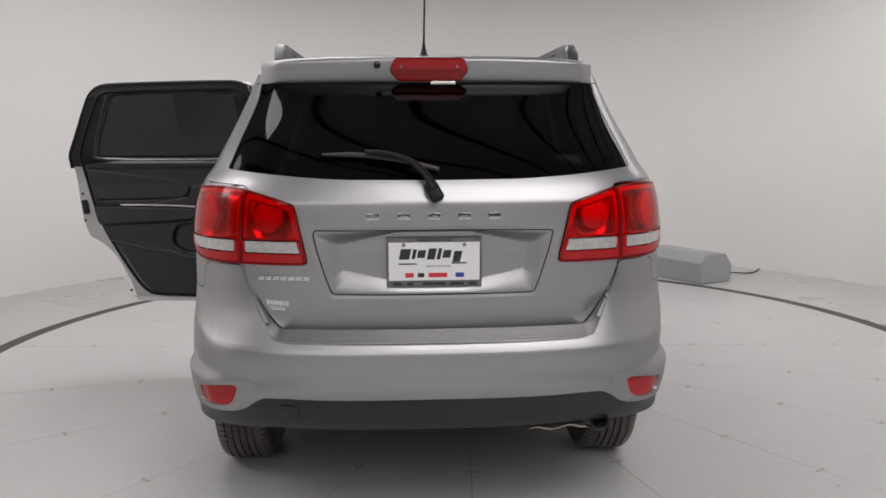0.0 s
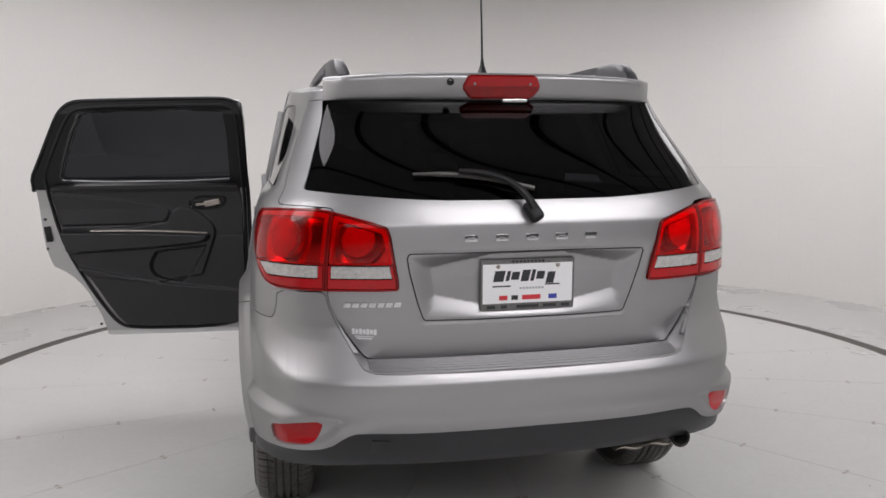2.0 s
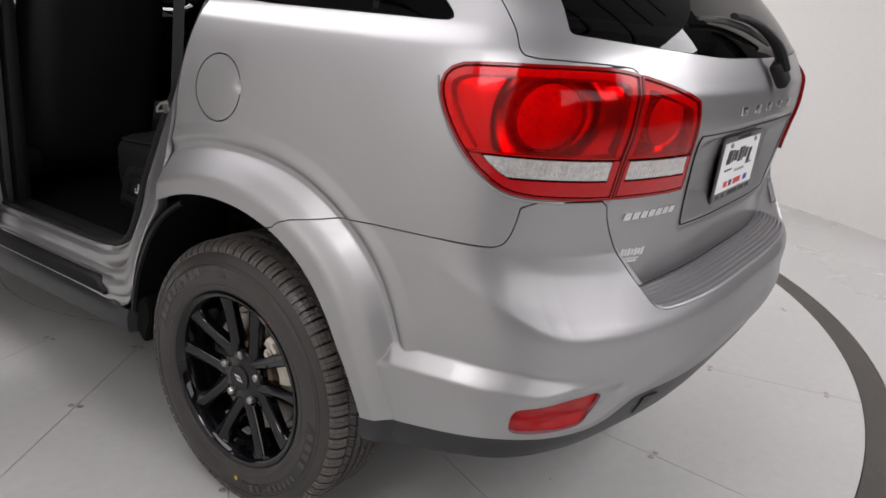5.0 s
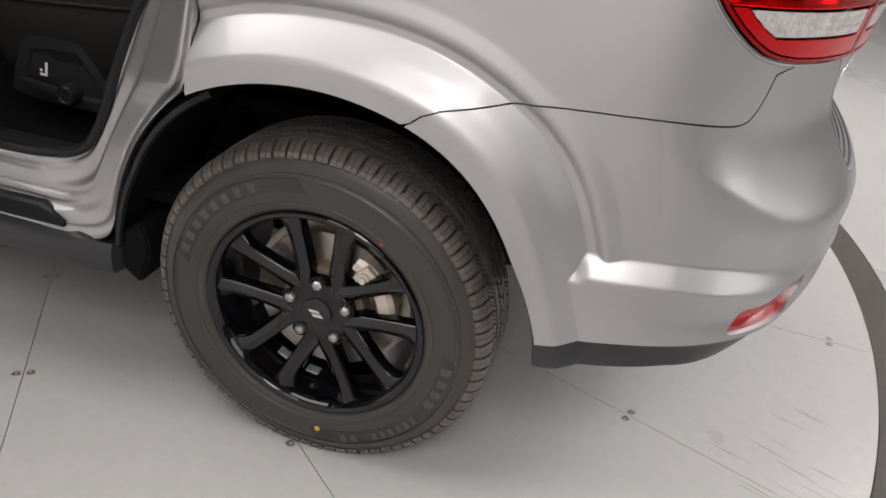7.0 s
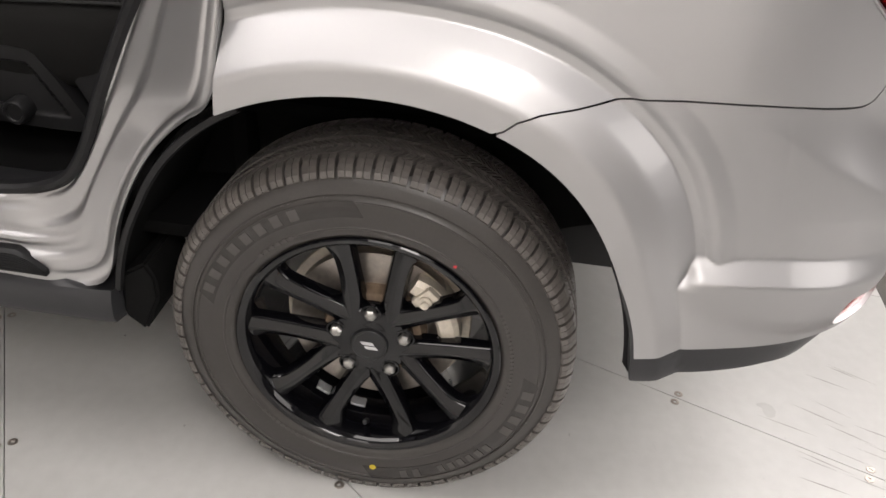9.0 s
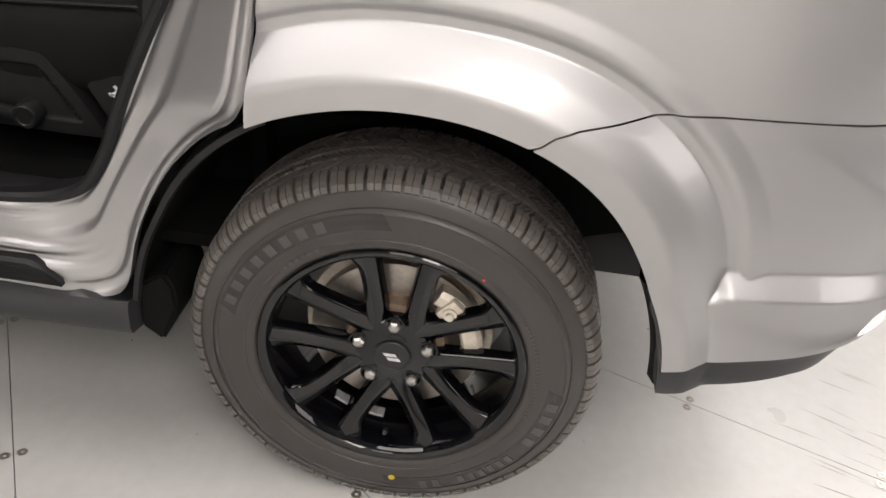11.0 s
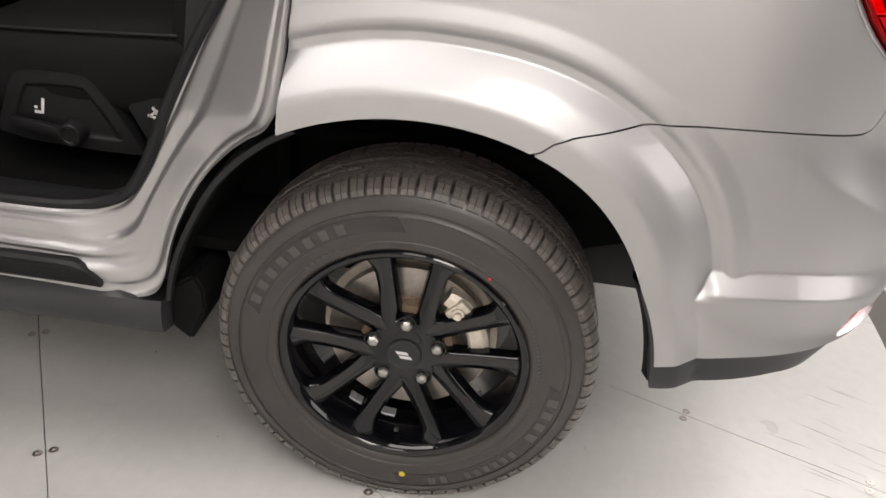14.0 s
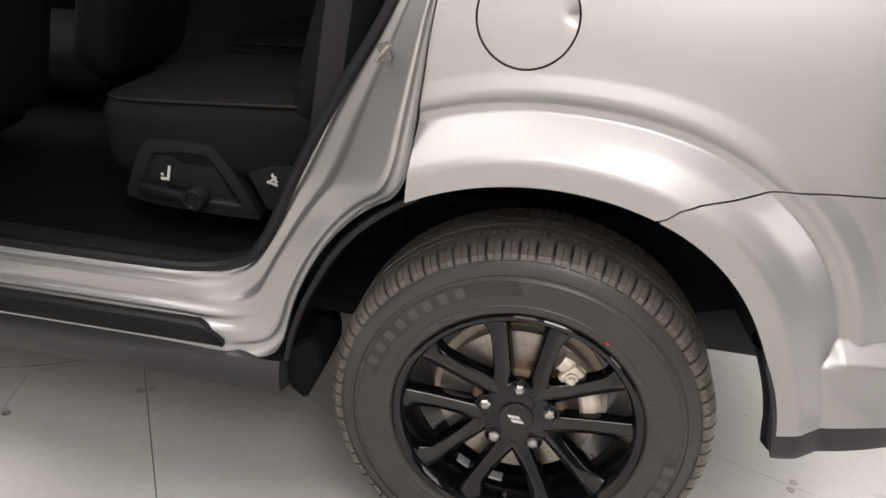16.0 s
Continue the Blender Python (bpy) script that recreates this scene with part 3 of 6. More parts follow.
RECESS = outline([(-0.5, 1.106), (qx(0.40), 1.106), (qx(0.41), 1.09), (qx(0.352), 0.90), (qx(0.335), 0.887), (-0.5, 0.887)], 1)
FLATBED = outline([(-0.5, 1.09), (qx(0.335), 1.09), (qx(0.300), 0.923), (-0.5, 0.923)], 1)
GLASS = outline([(-0.5, 1.268), (qx(0.25), 1.269), (qx(0.40), 1.274), (qx(0.60), 1.288), (qx(0.75), 1.301), (qx(0.783), 1.304), (qx(0.786), 1.315), (qx(0.789), 1.36), (qx(0.809), 1.45), (qx(0.826), 1.55), (qy(-0.70), 1.60), (qy(-0.71), 1.613), (-0.5, 1.614)], 1)
FOG = outline([(0.688, 0.589), (0.76, 0.581), (0.852, 0.567), (0.873, 0.560), (0.876, 0.535), (0.873, 0.510), (0.852, 0.503), (0.76, 0.514), (0.722, 0.523), (0.70, 0.552)], 1)
FOGBED = outline([(0.60, 0.603), (0.72, 0.612), (0.87, 0.592), (0.92, 0.566), (0.912, 0.500), (0.85, 0.498), (0.74, 0.510), (0.69, 0.514), (0.64, 0.55)], 1)
PINCH = inside([(qx(0.455), 0.832), (qx(0.64), 0.915), (qx(0.72), 0.80), (qx(0.53), 0.74)])
# on the side, as (y, height)
DOOR = outline([(0.226, 0.70), (0.226, 0.80), (0.219, 0.927), (0.206, 1.11), (0.175, 1.26), (0.17, 1.31), (0.20, 1.37), (0.32, 1.645), (0.38, 1.70), (0.46, 1.714), (1.1, 1.724), (1.238, 1.724), (1.26, 1.702), (1.26, 1.3), (1.26, 0.50), (1.24, 0.44), (1.15, 0.43), (0.3, 0.43), (0.226, 0.45)], 1)
DOORWIN = outline([(0.295, 1.275), (0.27, 1.305), (0.412, 1.63), (0.47, 1.660), (1.13, 1.670), (1.17, 1.635), (1.17, 1.31), (1.16, 1.275)], 1)
QWIN = outline([(-0.545, 1.312), (-0.50, 1.310), (0.10, 1.310), (0.14, 1.330), (0.262, 1.60), (0.24, 1.622), (-0.13, 1.610), (-0.21, 1.600), (-0.27, 1.56), (-0.48, 1.37), (-0.535, 1.33)], 1)
FDOOR = outline([(1.275, 0.44), (1.275, 0.60), (1.275, 1.62), (1.32, 1.676), (1.45, 1.68), (1.75, 1.64), (1.95, 1.53), (2.3, 1.32), (2.36, 1.22), (2.36, 0.7), (2.33, 0.44)], 1)
FWIN = outline([(1.36, 1.335), (1.36, 1.605), (1.40, 1.625), (1.70, 1.60), (1.90, 1.50), (2.12, 1.36), (2.12, 1.335)], 1)


def fuel(y, z):
    return np.hypot(y - 0.06, z - 1.108) - 0.079


def no_front(p):
    return np.maximum(ARCH - rho(p[..., 1], p[..., 2]), ARCH - rho(p[..., 1], p[..., 2], WHEELBASE))


car = new("car")
tagged(car, "silver crossover car with black wheels and an open rear door", "car")



def shoulder(q):
    """Height of the crease that runs round the bumper's corner."""
    return np.interp(q, [0.0, 0.3, 0.5, 0.66, 0.73, 0.775, 0.82, 0.874, 0.958, 1.064], [0.742, 0.735, 0.718, 0.708, 0.708, 0.711, 0.723, 0.748, 0.794, 0.850])


def bumper_base(a, v):
    """The body with the bumper's fuller tail blended in below."""
    w = smooth01((qy(-0.765) - np.abs(a)) / (qy(-0.765) - qx(0.58))) * smooth01((1.02 - np.asarray(v)) / 0.06)
    w = (w + (1 - w) * ramp01((0.885 - v) / (0.885 - shoulder(np.abs(a))), 0.05))[..., None]
    return master(a, v) * (1 - w) + master(a, v, YRB) * w


body_surf = displaced(bumper_base, flare_disp)


def body_region(p, a, v, door=DOOR):
    y, z, q = p[..., 1], p[..., 2], np.abs(a)
    zv = np.minimum(v, ZT + 0.02)
    r = np.maximum(no_front(p), 0.44 - z)
    r = np.maximum(r, -BUMPER(q, v))
    r = np.maximum(r, np.where(q < qy(-0.40), 0.80 - v, -1))
    r = np.maximum(r, -HATCH(q, v))
    r = np.maximum(r, -LAMP_OUT(q, v))
    r = np.maximum(r, -np.where(q > qy(-0.3), door(y, z), 1))
    r = np.maximum(r, -np.where(q > qy(-0.3), FDOOR(y, z), 1))
    r = np.maximum(r, -np.where(q > qy(-0.8), QWIN(y, z), 1))
    r = np.maximum(r, -fuel(y, z))
    shield = np.maximum(np.maximum(1.17 - v, v - 1.60), qy(2.6) + 0.42 - q)
    r = np.maximum(r, -shield)
    return np.maximum(r, zv - (ZT + 0.01))


BACK, NOSE = qx(0.45), END
for side in (-1, 1):
    fine = 0.0050 if side < 0 else 0.016
    A = np.concatenate([grid(BACK, qy(-0.62), fine * 0.6), grid(qy(-0.62), qy(0.28), fine * 0.55)[1:], grid(qy(0.28), NOSE, 0.025)[1:]]) * side
    A = A[np.argsort(A)]
    V = np.concatenate([grid(0.42, 1.06, fine * 0.55), grid(1.06, ZT + 0.012, fine)[1:]])
    panel("quarter_panel", body_surf, body_region, A, V, PAINT, car)
    AF = np.sort(grid(qy(-0.06), qy(0.18), 0.006) * side)
    panel("fuel_door", displaced(master, lambda p, a, v: flare_disp(p, a, v) - 0.010 * np.exp(-((p[..., 1] + 0.022) / 0.018) ** 2 - ((p[..., 2] - 1.118) / 0.012) ** 2)), lambda p, a, v: fuel(p[..., 1], p[..., 2]), AF, grid(1.02, 1.20, 0.005), PAINT, car, gap=0.002)
    AQ = np.sort(grid(qy(-0.9), qy(0.45), 0.012) * side)
    panel("quarter_window", master, lambda p, a, v: QWIN(p[..., 1], p[..., 2]), AQ, grid(1.30, 1.60, 0.012), TINT, car, "dark privacy glass", rim=0.004, lift=-0.003)
    AD = np.sort(grid(qy(1.2), qy(2.9) + 0.9, 0.02) * side)
    fd = panel("front_door", body_surf, lambda p, a, v: np.maximum(np.maximum(FDOOR(p[..., 1], p[..., 2]), -FWIN(p[..., 1], p[..., 2])), ARCH - rho(p[..., 1], p[..., 2], WHEELBASE)), AD, grid(0.43, 1.65, 0.014), PAINT, car)
    panel("window_glass", master, lambda p, a, v: FWIN(p[..., 1], p[..., 2]), AD, grid(1.32, 1.60, 0.02), CLEAR, fd, rim=0.004, lift=-0.004)
    if side > 0:
        AR = grid(qy(0.0), qy(1.35), 0.015)
        rd = panel("rear_door", body_surf, lambda p, a, v: np.maximum(np.maximum(DOOR(p[..., 1], p[..., 2]), -DOORWIN(p[..., 1], p[..., 2])), ARCH - rho(p[..., 1], p[..., 2])), AR, grid(0.43, 1.64, 0.012), PAINT, car)
        panel("window_glass", master, lambda p, a, v: DOORWIN(p[..., 1], p[..., 2]), AR, grid(1.31, 1.60, 0.02), TINT, rd, rim=0.004, lift=-0.004)

roof = panel("roof_panel", master, lambda p, a, v: np.maximum(ZT + 0.01 - v, np.where(np.abs(a) < qx(0.74), np.minimum(v, 2) - 5, -1)), grid(-END, END, 0.03), np.r_[grid(ZT + 0.006, ZT + 0.1, 0.01), grid(ZT + 0.13, ZT + 0.995, 0.05)], PAINT, car, rim=0)


def shield_region(p, a, v):
    return np.maximum(np.maximum(1.175 - v, v - 1.595), qy(2.6) + 0.425 - np.abs(a))


for side in (-1, 1):
    panel("windscreen", master, shield_region, np.sort(grid(qy(2.6) + 0.3, END, 0.03) * side), grid(1.16, 1.61, 0.02), CLEAR, car, rim=0, lift=-0.004)


# tailgate with the number plate's recess
def hatch_disp(p, a, v):
    q = np.abs(a)
    dd, df = -RECESS(q, v), FLATBED(q, v)
    ramp = np.where(dd <= 0, 0, np.where(df <= 0, 1, dd / np.maximum(dd + df, 1e-6)))
    out = -np.interp(v, [0.887, 1.02], [0.017, 0.036]) * (0.75 * ramp + 0.25 * smooth01(ramp))
    pinch = np.minimum(np.maximum(-PINCH(q, v), 0), 0.05)
    out -= 0.08 * pinch + 0.0035 * np.exp(-((dd + 0.004) / 0.007) ** 2)
    return out


hatch_surf = displaced(master, hatch_disp)
tailgate = panel("tailgate", hatch_surf, lambda p, a, v: np.maximum(np.maximum(HATCH(np.abs(a), v), -GLASS(np.abs(a), v)), -LAMP_IN(np.abs(a), v)), grid(-qy(-0.46), qy(-0.46), 0.0065), grid(0.75, 1.62, 0.0065), PAINT, car)
panel("rear_window", master, lambda p, a, v: GLASS(np.abs(a), v), grid(-qy(-0.6), qy(-0.6), 0.008), grid(1.25, 1.63, 0.008), TINT, tailgate, "black tinted rear window", rim=0.004, lift=-0.002, gap=0.001)


def spoiler_rows():
    """Sections through the roof spoiler, from the glass up over its lip to the roof."""
    rows = []
    for t in np.linspace(-1, 1, 81):
        a = qy(-0.705) * t
        base = master(np.array([a]), np.array([1.603]))[0]
        out = smooth01((1 - abs(t)) / 0.16) * 0.88 + 0.12
        drop = 0.014 * abs(t) ** 3
        sec = [(0.012, -0.004), (-0.004, -0.001), (-0.010, 0.006), (-0.018, 0.028), (-0.032, 0.060), (-0.036, 0.072), (-0.032, 0.080), (-0.020, 0.085), (0.020, 0.092), (0.08, 0.094), (0.15, 0.086), (0.20, 0.066), (0.21, 0.05)]
        rows.append([(base[0] * (1 - 0.35 * max(dy, 0)), base[1] + dy * (out if dy < 0 else 1), base[2] + dz - drop * min(1, dz / 0.05)) for dy, dz in sec])
    return np.array(rows)


sprows = spoiler_rows()
made("spoiler", *strips(sprows), PAINT, tailgate, angle=50)
edge = resample(np.array(rounded([(-qx(0.40), 1.106), (qx(0.40), 1.106), (qx(0.41), 1.09), (qx(0.352), 0.90), (qx(0.335), 0.887), (-qx(0.335), 0.887), (-qx(0.352), 0.90), (-qx(0.41), 1.09), (-qx(0.40), 1.106)], 1, closed=False)), 220)
made("recess_gap", *tube(hatch_surf(edge[:, 0], edge[:, 1]), 0.0022, 6), BLACK, tailgate)


# bumper
def bumper_disp(p, a, v):
    q = np.abs(a)
    dd = -FOGBED(q, v)
    height = np.interp(q, [0.0, 0.35, 0.60, 0.80, 0.93, 1.04], [0.0, 0.005, 0.010, 0.012, 0.009, 0.0])
    d = v - shoulder(q)
    above = 1 - ramp01(d / 0.125 + 0.03, 0.05)
    full = height * np.where(d > 0, above, above - 0.5 * smooth01(-d / 0.16)) * np.clip((v - 0.42) / 0.12, 0, 1)
    ridge = 0.010 * np.exp(-((v - 0.60) / 0.03) ** 2) * smooth01((qx(0.62) - q) / 0.15)
    return np.maximum(flare_disp(p, a, v), 0) + full + ridge - 0.011 * smooth01(dd / 0.03) * smooth01((0.84 - q) / 0.08)


bumper_surf = displaced(bumper_base, bumper_disp)
bumper = panel("rear_bumper", bumper_surf, lambda p, a, v: np.maximum(np.maximum(BUMPER(np.abs(a), v), no_front(p)), -FOG(np.abs(a), v)), np.r_[grid(-qy(-0.1), -qy(-0.66), 0.003), grid(-qy(-0.66), qy(-0.66), 0.0055)[1:-1], grid(qy(-0.66), qy(-0.1), 0.0055)], np.r_[grid(0.43, 0.9, 0.0035), grid(0.9, 1.0, 0.0055)[1:]], PAINT, car, rim=0.02)
for side in (-1, 1):
    panel("fog_reflector", bumper_surf, lambda p, a, v: FOG(np.abs(a), v) - 0.012, np.sort(grid(0.65, 0.95, 0.004) * side), grid(0.48, 0.61, 0.003), RED, bumper, "red plastic reflector", lift=-0.009, rim=0.004)

# lamps
TAIL_LAMPS = {}
LENSDISP = displaced(master, lambda p, a, v: 0.010 + 0 * v)
for side in (-1, 1):
    AL = np.sort(grid(qx(0.38), qx(0.70), 0.007) * side)
    AO = np.sort(grid(qx(0.62), qy(-0.5), 0.007) * side)
    VL = grid(0.97, 1.27, 0.007)
    for nm, shape, AA in (("inner_tail_lamp", LAMP_IN, AL), ("outer_tail_lamp", LAMP_OUT, AO)):
        cq = qx(0.565) if shape is LAMP_IN else 0.5 * (qx(0.74) + qy(-0.70))
        cr = 0.060 if shape is LAMP_IN else 0.070

        def away(a, v):
            return np.hypot(np.abs(a) - cq, v - 1.152)

        lampo = panel(nm, LENSDISP, lambda p, a, v: np.maximum(shape(np.abs(a), v), -0.008 - shape(np.abs(a), v)), np.linspace(AA[0], AA[-1], 3 * len(AA)), grid(0.97, 1.27, 0.0028), MIDRED, car, "red and clear tail lamp", rim=0.03)
        TAIL_LAMPS[side, nm] = lampo
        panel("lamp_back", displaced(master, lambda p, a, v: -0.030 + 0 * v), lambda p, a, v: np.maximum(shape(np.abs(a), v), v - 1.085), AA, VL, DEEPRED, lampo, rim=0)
        bowl = displaced(master, lambda p, a, v: -0.010 - 0.040 * smooth01((cr * 1.7 - away(a, v)) / (cr * 1.3)))
        panel("reflector", bowl, lambda p, a, v: np.maximum(shape(np.abs(a), v) + 0.004, 1.072 - v), AA, VL, BOWL, lampo, "mirrored lamp bowl", rim=0)
        band = displaced(master, lambda p, a, v: 0.004 + 0 * v)
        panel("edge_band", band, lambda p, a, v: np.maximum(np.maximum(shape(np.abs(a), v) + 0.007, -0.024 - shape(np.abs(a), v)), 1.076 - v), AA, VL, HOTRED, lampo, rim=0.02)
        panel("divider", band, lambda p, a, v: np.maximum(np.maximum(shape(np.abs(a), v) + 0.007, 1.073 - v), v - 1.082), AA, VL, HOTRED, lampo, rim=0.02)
        fineD = np.sort(np.linspace(cq - cr, cq + cr, 40)) * side
        fineV = np.linspace(1.152 - cr, 1.152 + cr, 40)
        drum = displaced(master, lambda p, a, v: 0.004 - 0.010 * (away(a, v) / cr) ** 2)
        panel("lamp_disc", drum, lambda p, a, v: np.maximum(away(a, v) - cr * 0.92, shape(np.abs(a), v) + 0.026), np.sort(fineD), fineV, HOTRED, lampo, rim=0.03)
        panel("lamp_ring", band, lambda p, a, v: np.maximum(np.maximum(away(a, v) - cr * 0.99, cr * 0.92 - away(a, v)), shape(np.abs(a), v) + 0.026), np.sort(fineD), fineV, REFLECT, lampo, rim=0.012, lift=-0.010)
        panel("red_lens", LENSDISP, lambda p, a, v: np.maximum(shape(np.abs(a), v) + 0.008, 1.076 - v), AA, VL, REDGLASS, lampo, lift=-0.001, rim=0)
        fineA = np.linspace(AA[0], AA[-1], 4 * len(AA))
        ribbed = displaced(master, lambda p, a, v: 0.010 + 0.0012 * np.abs(np.sin(a * math.pi / 0.010)) * np.abs(np.sin(v * math.pi / 0.014)))
        panel("clear_lens", ribbed, lambda p, a, v: np.maximum(np.maximum(shape(np.abs(a), v) + (0.018 if shape is LAMP_IN else 0.026), v - 1.072), 1.032 - v), fineA, grid(1.02, 1.08, 0.0028), LENS, lampo, "clear reversing lens", lift=-0.001, rim=0.004)
        panel("lower_lens", LENSDISP, lambda p, a, v: np.maximum(shape(np.abs(a), v) + 0.008, np.minimum(v - 1.030, np.maximum(v - 1.074, -(shape(np.abs(a), v) + (0.019 if shape is LAMP_IN else 0.027))))), np.linspace(AA[0], AA[-1], 3 * len(AA)), grid(0.97, 1.08, 0.003), RED, lampo, lift=-0.0005, rim=0.004)
    # bright turned edge of the body round the front of the lamp
    lip = [(qx(0.745), 0.984), (qy(-0.76), 0.987), (qy(-0.715), 1.002), (qy(-0.655), 1.046), (qy(-0.604), 1.103), (qy(-0.568), 1.16), (qy(-0.557), 1.207)]
    lp = resample(rounded(lip, 2, closed=False), 60)
    made("lamp_lip", *tube(body_surf(lp[:, 0] * side, lp[:, 1]), 0.0032, 8), PAINT, car)


# valance under the bumper
def valance_region(p, a, v):
    q = np.abs(a)
    low = np.interp(q, [0, qx(0.6), qy(-0.7), qy(-0.44)], [0.424, 0.430, 0.428, 0.400])
    r = np.maximum(low - v, v - 0.60)
    r = np.maximum(r, 0.022 - FOG(q, v))
    return np.maximum(np.maximum(r, 0.492 - rho(p[..., 1], p[..., 2])), q - qy(-0.40))


valance_surf = displaced(bumper_base, lambda p, a, v: bumper_disp(p, a, v) - 0.008 + 0.016 * smooth01((0.47 - v) / 0.06) * smooth01((np.abs(a) - qx(0.7)) / 0.2))
panel("valance", valance_surf, valance_region, grid(-qy(-0.38), qy(-0.38), 0.012), grid(0.38, 0.605, 0.01), TRIM, bumper, "dark grey plastic lower valance", rim=0.03)

# ---------------------------------------------------------------- lower edge of the car, arches and skirts
inner_surf = displaced(master, lambda p, a, v: -0.05 + 0 * v)


def lining_region(p, a, v, low, high):
    y, z, q = p[..., 1], p[..., 2], np.abs(a)
    r = np.maximum(low - v, v - high)
    r = np.maximum(r, -GLASS(q, v) - 0.01)
    r = np.maximum(r, -np.where(q > qy(-0.8), QWIN(y, z), 1))
    r = np.maximum(r, -np.where((q > qy(-0.3)) & (a < 0), DOOR(y, z) + 0.03, 1))
    r = np.maximum(r, -np.where((q > qy(-0.3)) & (a > 0), DOORWIN(y, z), 1))
    r = np.maximum(r, -np.where(q > qy(-0.3), FWIN(y, z), 1))
    r = np.maximum(r, -shield_region(p, a, v))
    return np.maximum(r, np.maximum(ARCH + 0.01 - rho(y, z), ARCH + 0.01 - rho(y, z, WHEELBASE)))


panel("cabin_lining", inner_surf, lambda p, a, v: lining_region(p, a, v, 0.45, 1.30), grid(-END, END, 0.025), grid(0.43, 1.31, 0.02), BLACK, car, rim=0)
panel("upper_lining", inner_surf, lambda p, a, v: lining_region(p, a, v, 1.30, 2.6), grid(-END, END, 0.025), np.r_[grid(1.29, ZT, 0.02), grid(ZT + 0.04, ZT + 0.995, 0.08)], LINING, car, "beige cloth lining", rim=0)

under = bmesh.new()
block((1.46, 1.9, 0.14), 0.03, pose(0, 1.45, 0.40), bm=under)
block((1.10, 1.0, 0.12), 0.03, pose(0, -0.28, 0.44), bm=under)
block((1.40, 0.9, 0.12), 0.03, pose(0, 3.1, 0.36), bm=under)
block((1.5, 0.10, 0.10), 0.03, pose(0, 0.0, 0.36), bm=under)
part("underbody", under, BLACK, car)
muffler = bmesh.new()
block((0.40, 0.18, 0.11), 0.045, pose(0.40, -0.72, 0.435, 0, 4, 0), 3, bm=muffler)
exhaust = part("silencer", muffler, SOOT, car, "dull steel silencer under the bumper")
v, f = lathe([(-0.16, 0.028), (-0.02, 0.030), (0.0, 0.034), (0.004, 0.032), (-0.002, 0.027), (-0.1, 0.026), (-0.1, 0.001)], 28, "y")
made("tail_pipe", v * [1, -1, 1], [q[::-1] for q in f], SOOT, exhaust, at=pose(0.578, -0.888, 0.42, 0, 0, 0))
made("spare_wheel", *lathe([(0.52, 0.02), (0.52, 0.25), (0.50, 0.30), (0.44, 0.315), (0.395, 0.30), (0.372, 0.25), (0.368, 0.16), (0.40, 0.13), (0.405, 0.002)], 48, "z"), BLACK, car, "spare wheel slung under the floor", at=pose(0.0, -0.52, 0.004))
ys = np.linspace(0.33, 0.53, 12)
rows = [np.stack([ys, 0 * ys + y, z + 0.006 * np.sin(ys * 55 + y * 20) + 0.05 * (ys - 0.43)], 1) for y, z in ((-0.90, 0.410), (-0.885, 0.399), (-0.84, 0.396), (-0.76, 0.398), (-0.62, 0.41))]
made("heat_shield", *strips(rows), CAST, exhaust, "dented bright heat shield")


def arch_liner(side, axle):
    th = np.radians(np.linspace(4, 158, 60))
    rows = []
    for x, r in ((0.866, ARCH + 0.004), (0.80, ARCH - 0.004), (0.60, ARCH - 0.02), (0.585, ARCH - 0.10), (0.58, 0.12)):
        a = np.where(np.sin(th) * r + 0.345 < 0.85, 1 + 0.075 * np.clip((0.85 - (np.sin(th) * r + 0.345)) / 0.25, 0, 1), 1)
        r = r + 0.014 * smooth01((0.345 + r * np.sin(th) - 0.60) / 0.22)
        out = 0.055 * smooth01((0.24 - r * np.cos(th)) / 0.06) if x > 0.8 else 0.0
        rows.append(np.stack([side * (x + out + 0 * th), axle + r * np.cos(th) / a, 0.345 + r * np.sin(th)], 1))
    v, f = strips(rows)
    made("arch_liner", v, f, FELT, car, angle=30)


for side in (-1, 1):
    arch_liner(side, 0.0)
    arch_liner(side, WHEELBASE)
# rubber edge along the front of the near arch, and a thin flange behind the wheel
th = np.radians(np.linspace(8, 64, 40))


def arch_point(t, r, x):
    z = 0.345 + r * np.sin(t)
    y = r * np.cos(t) / (1 + 0.075 * np.clip((0.85 - z) / 0.25, 0, 1))
    return np.stack([np.full_like(t, x), y, z], 1)


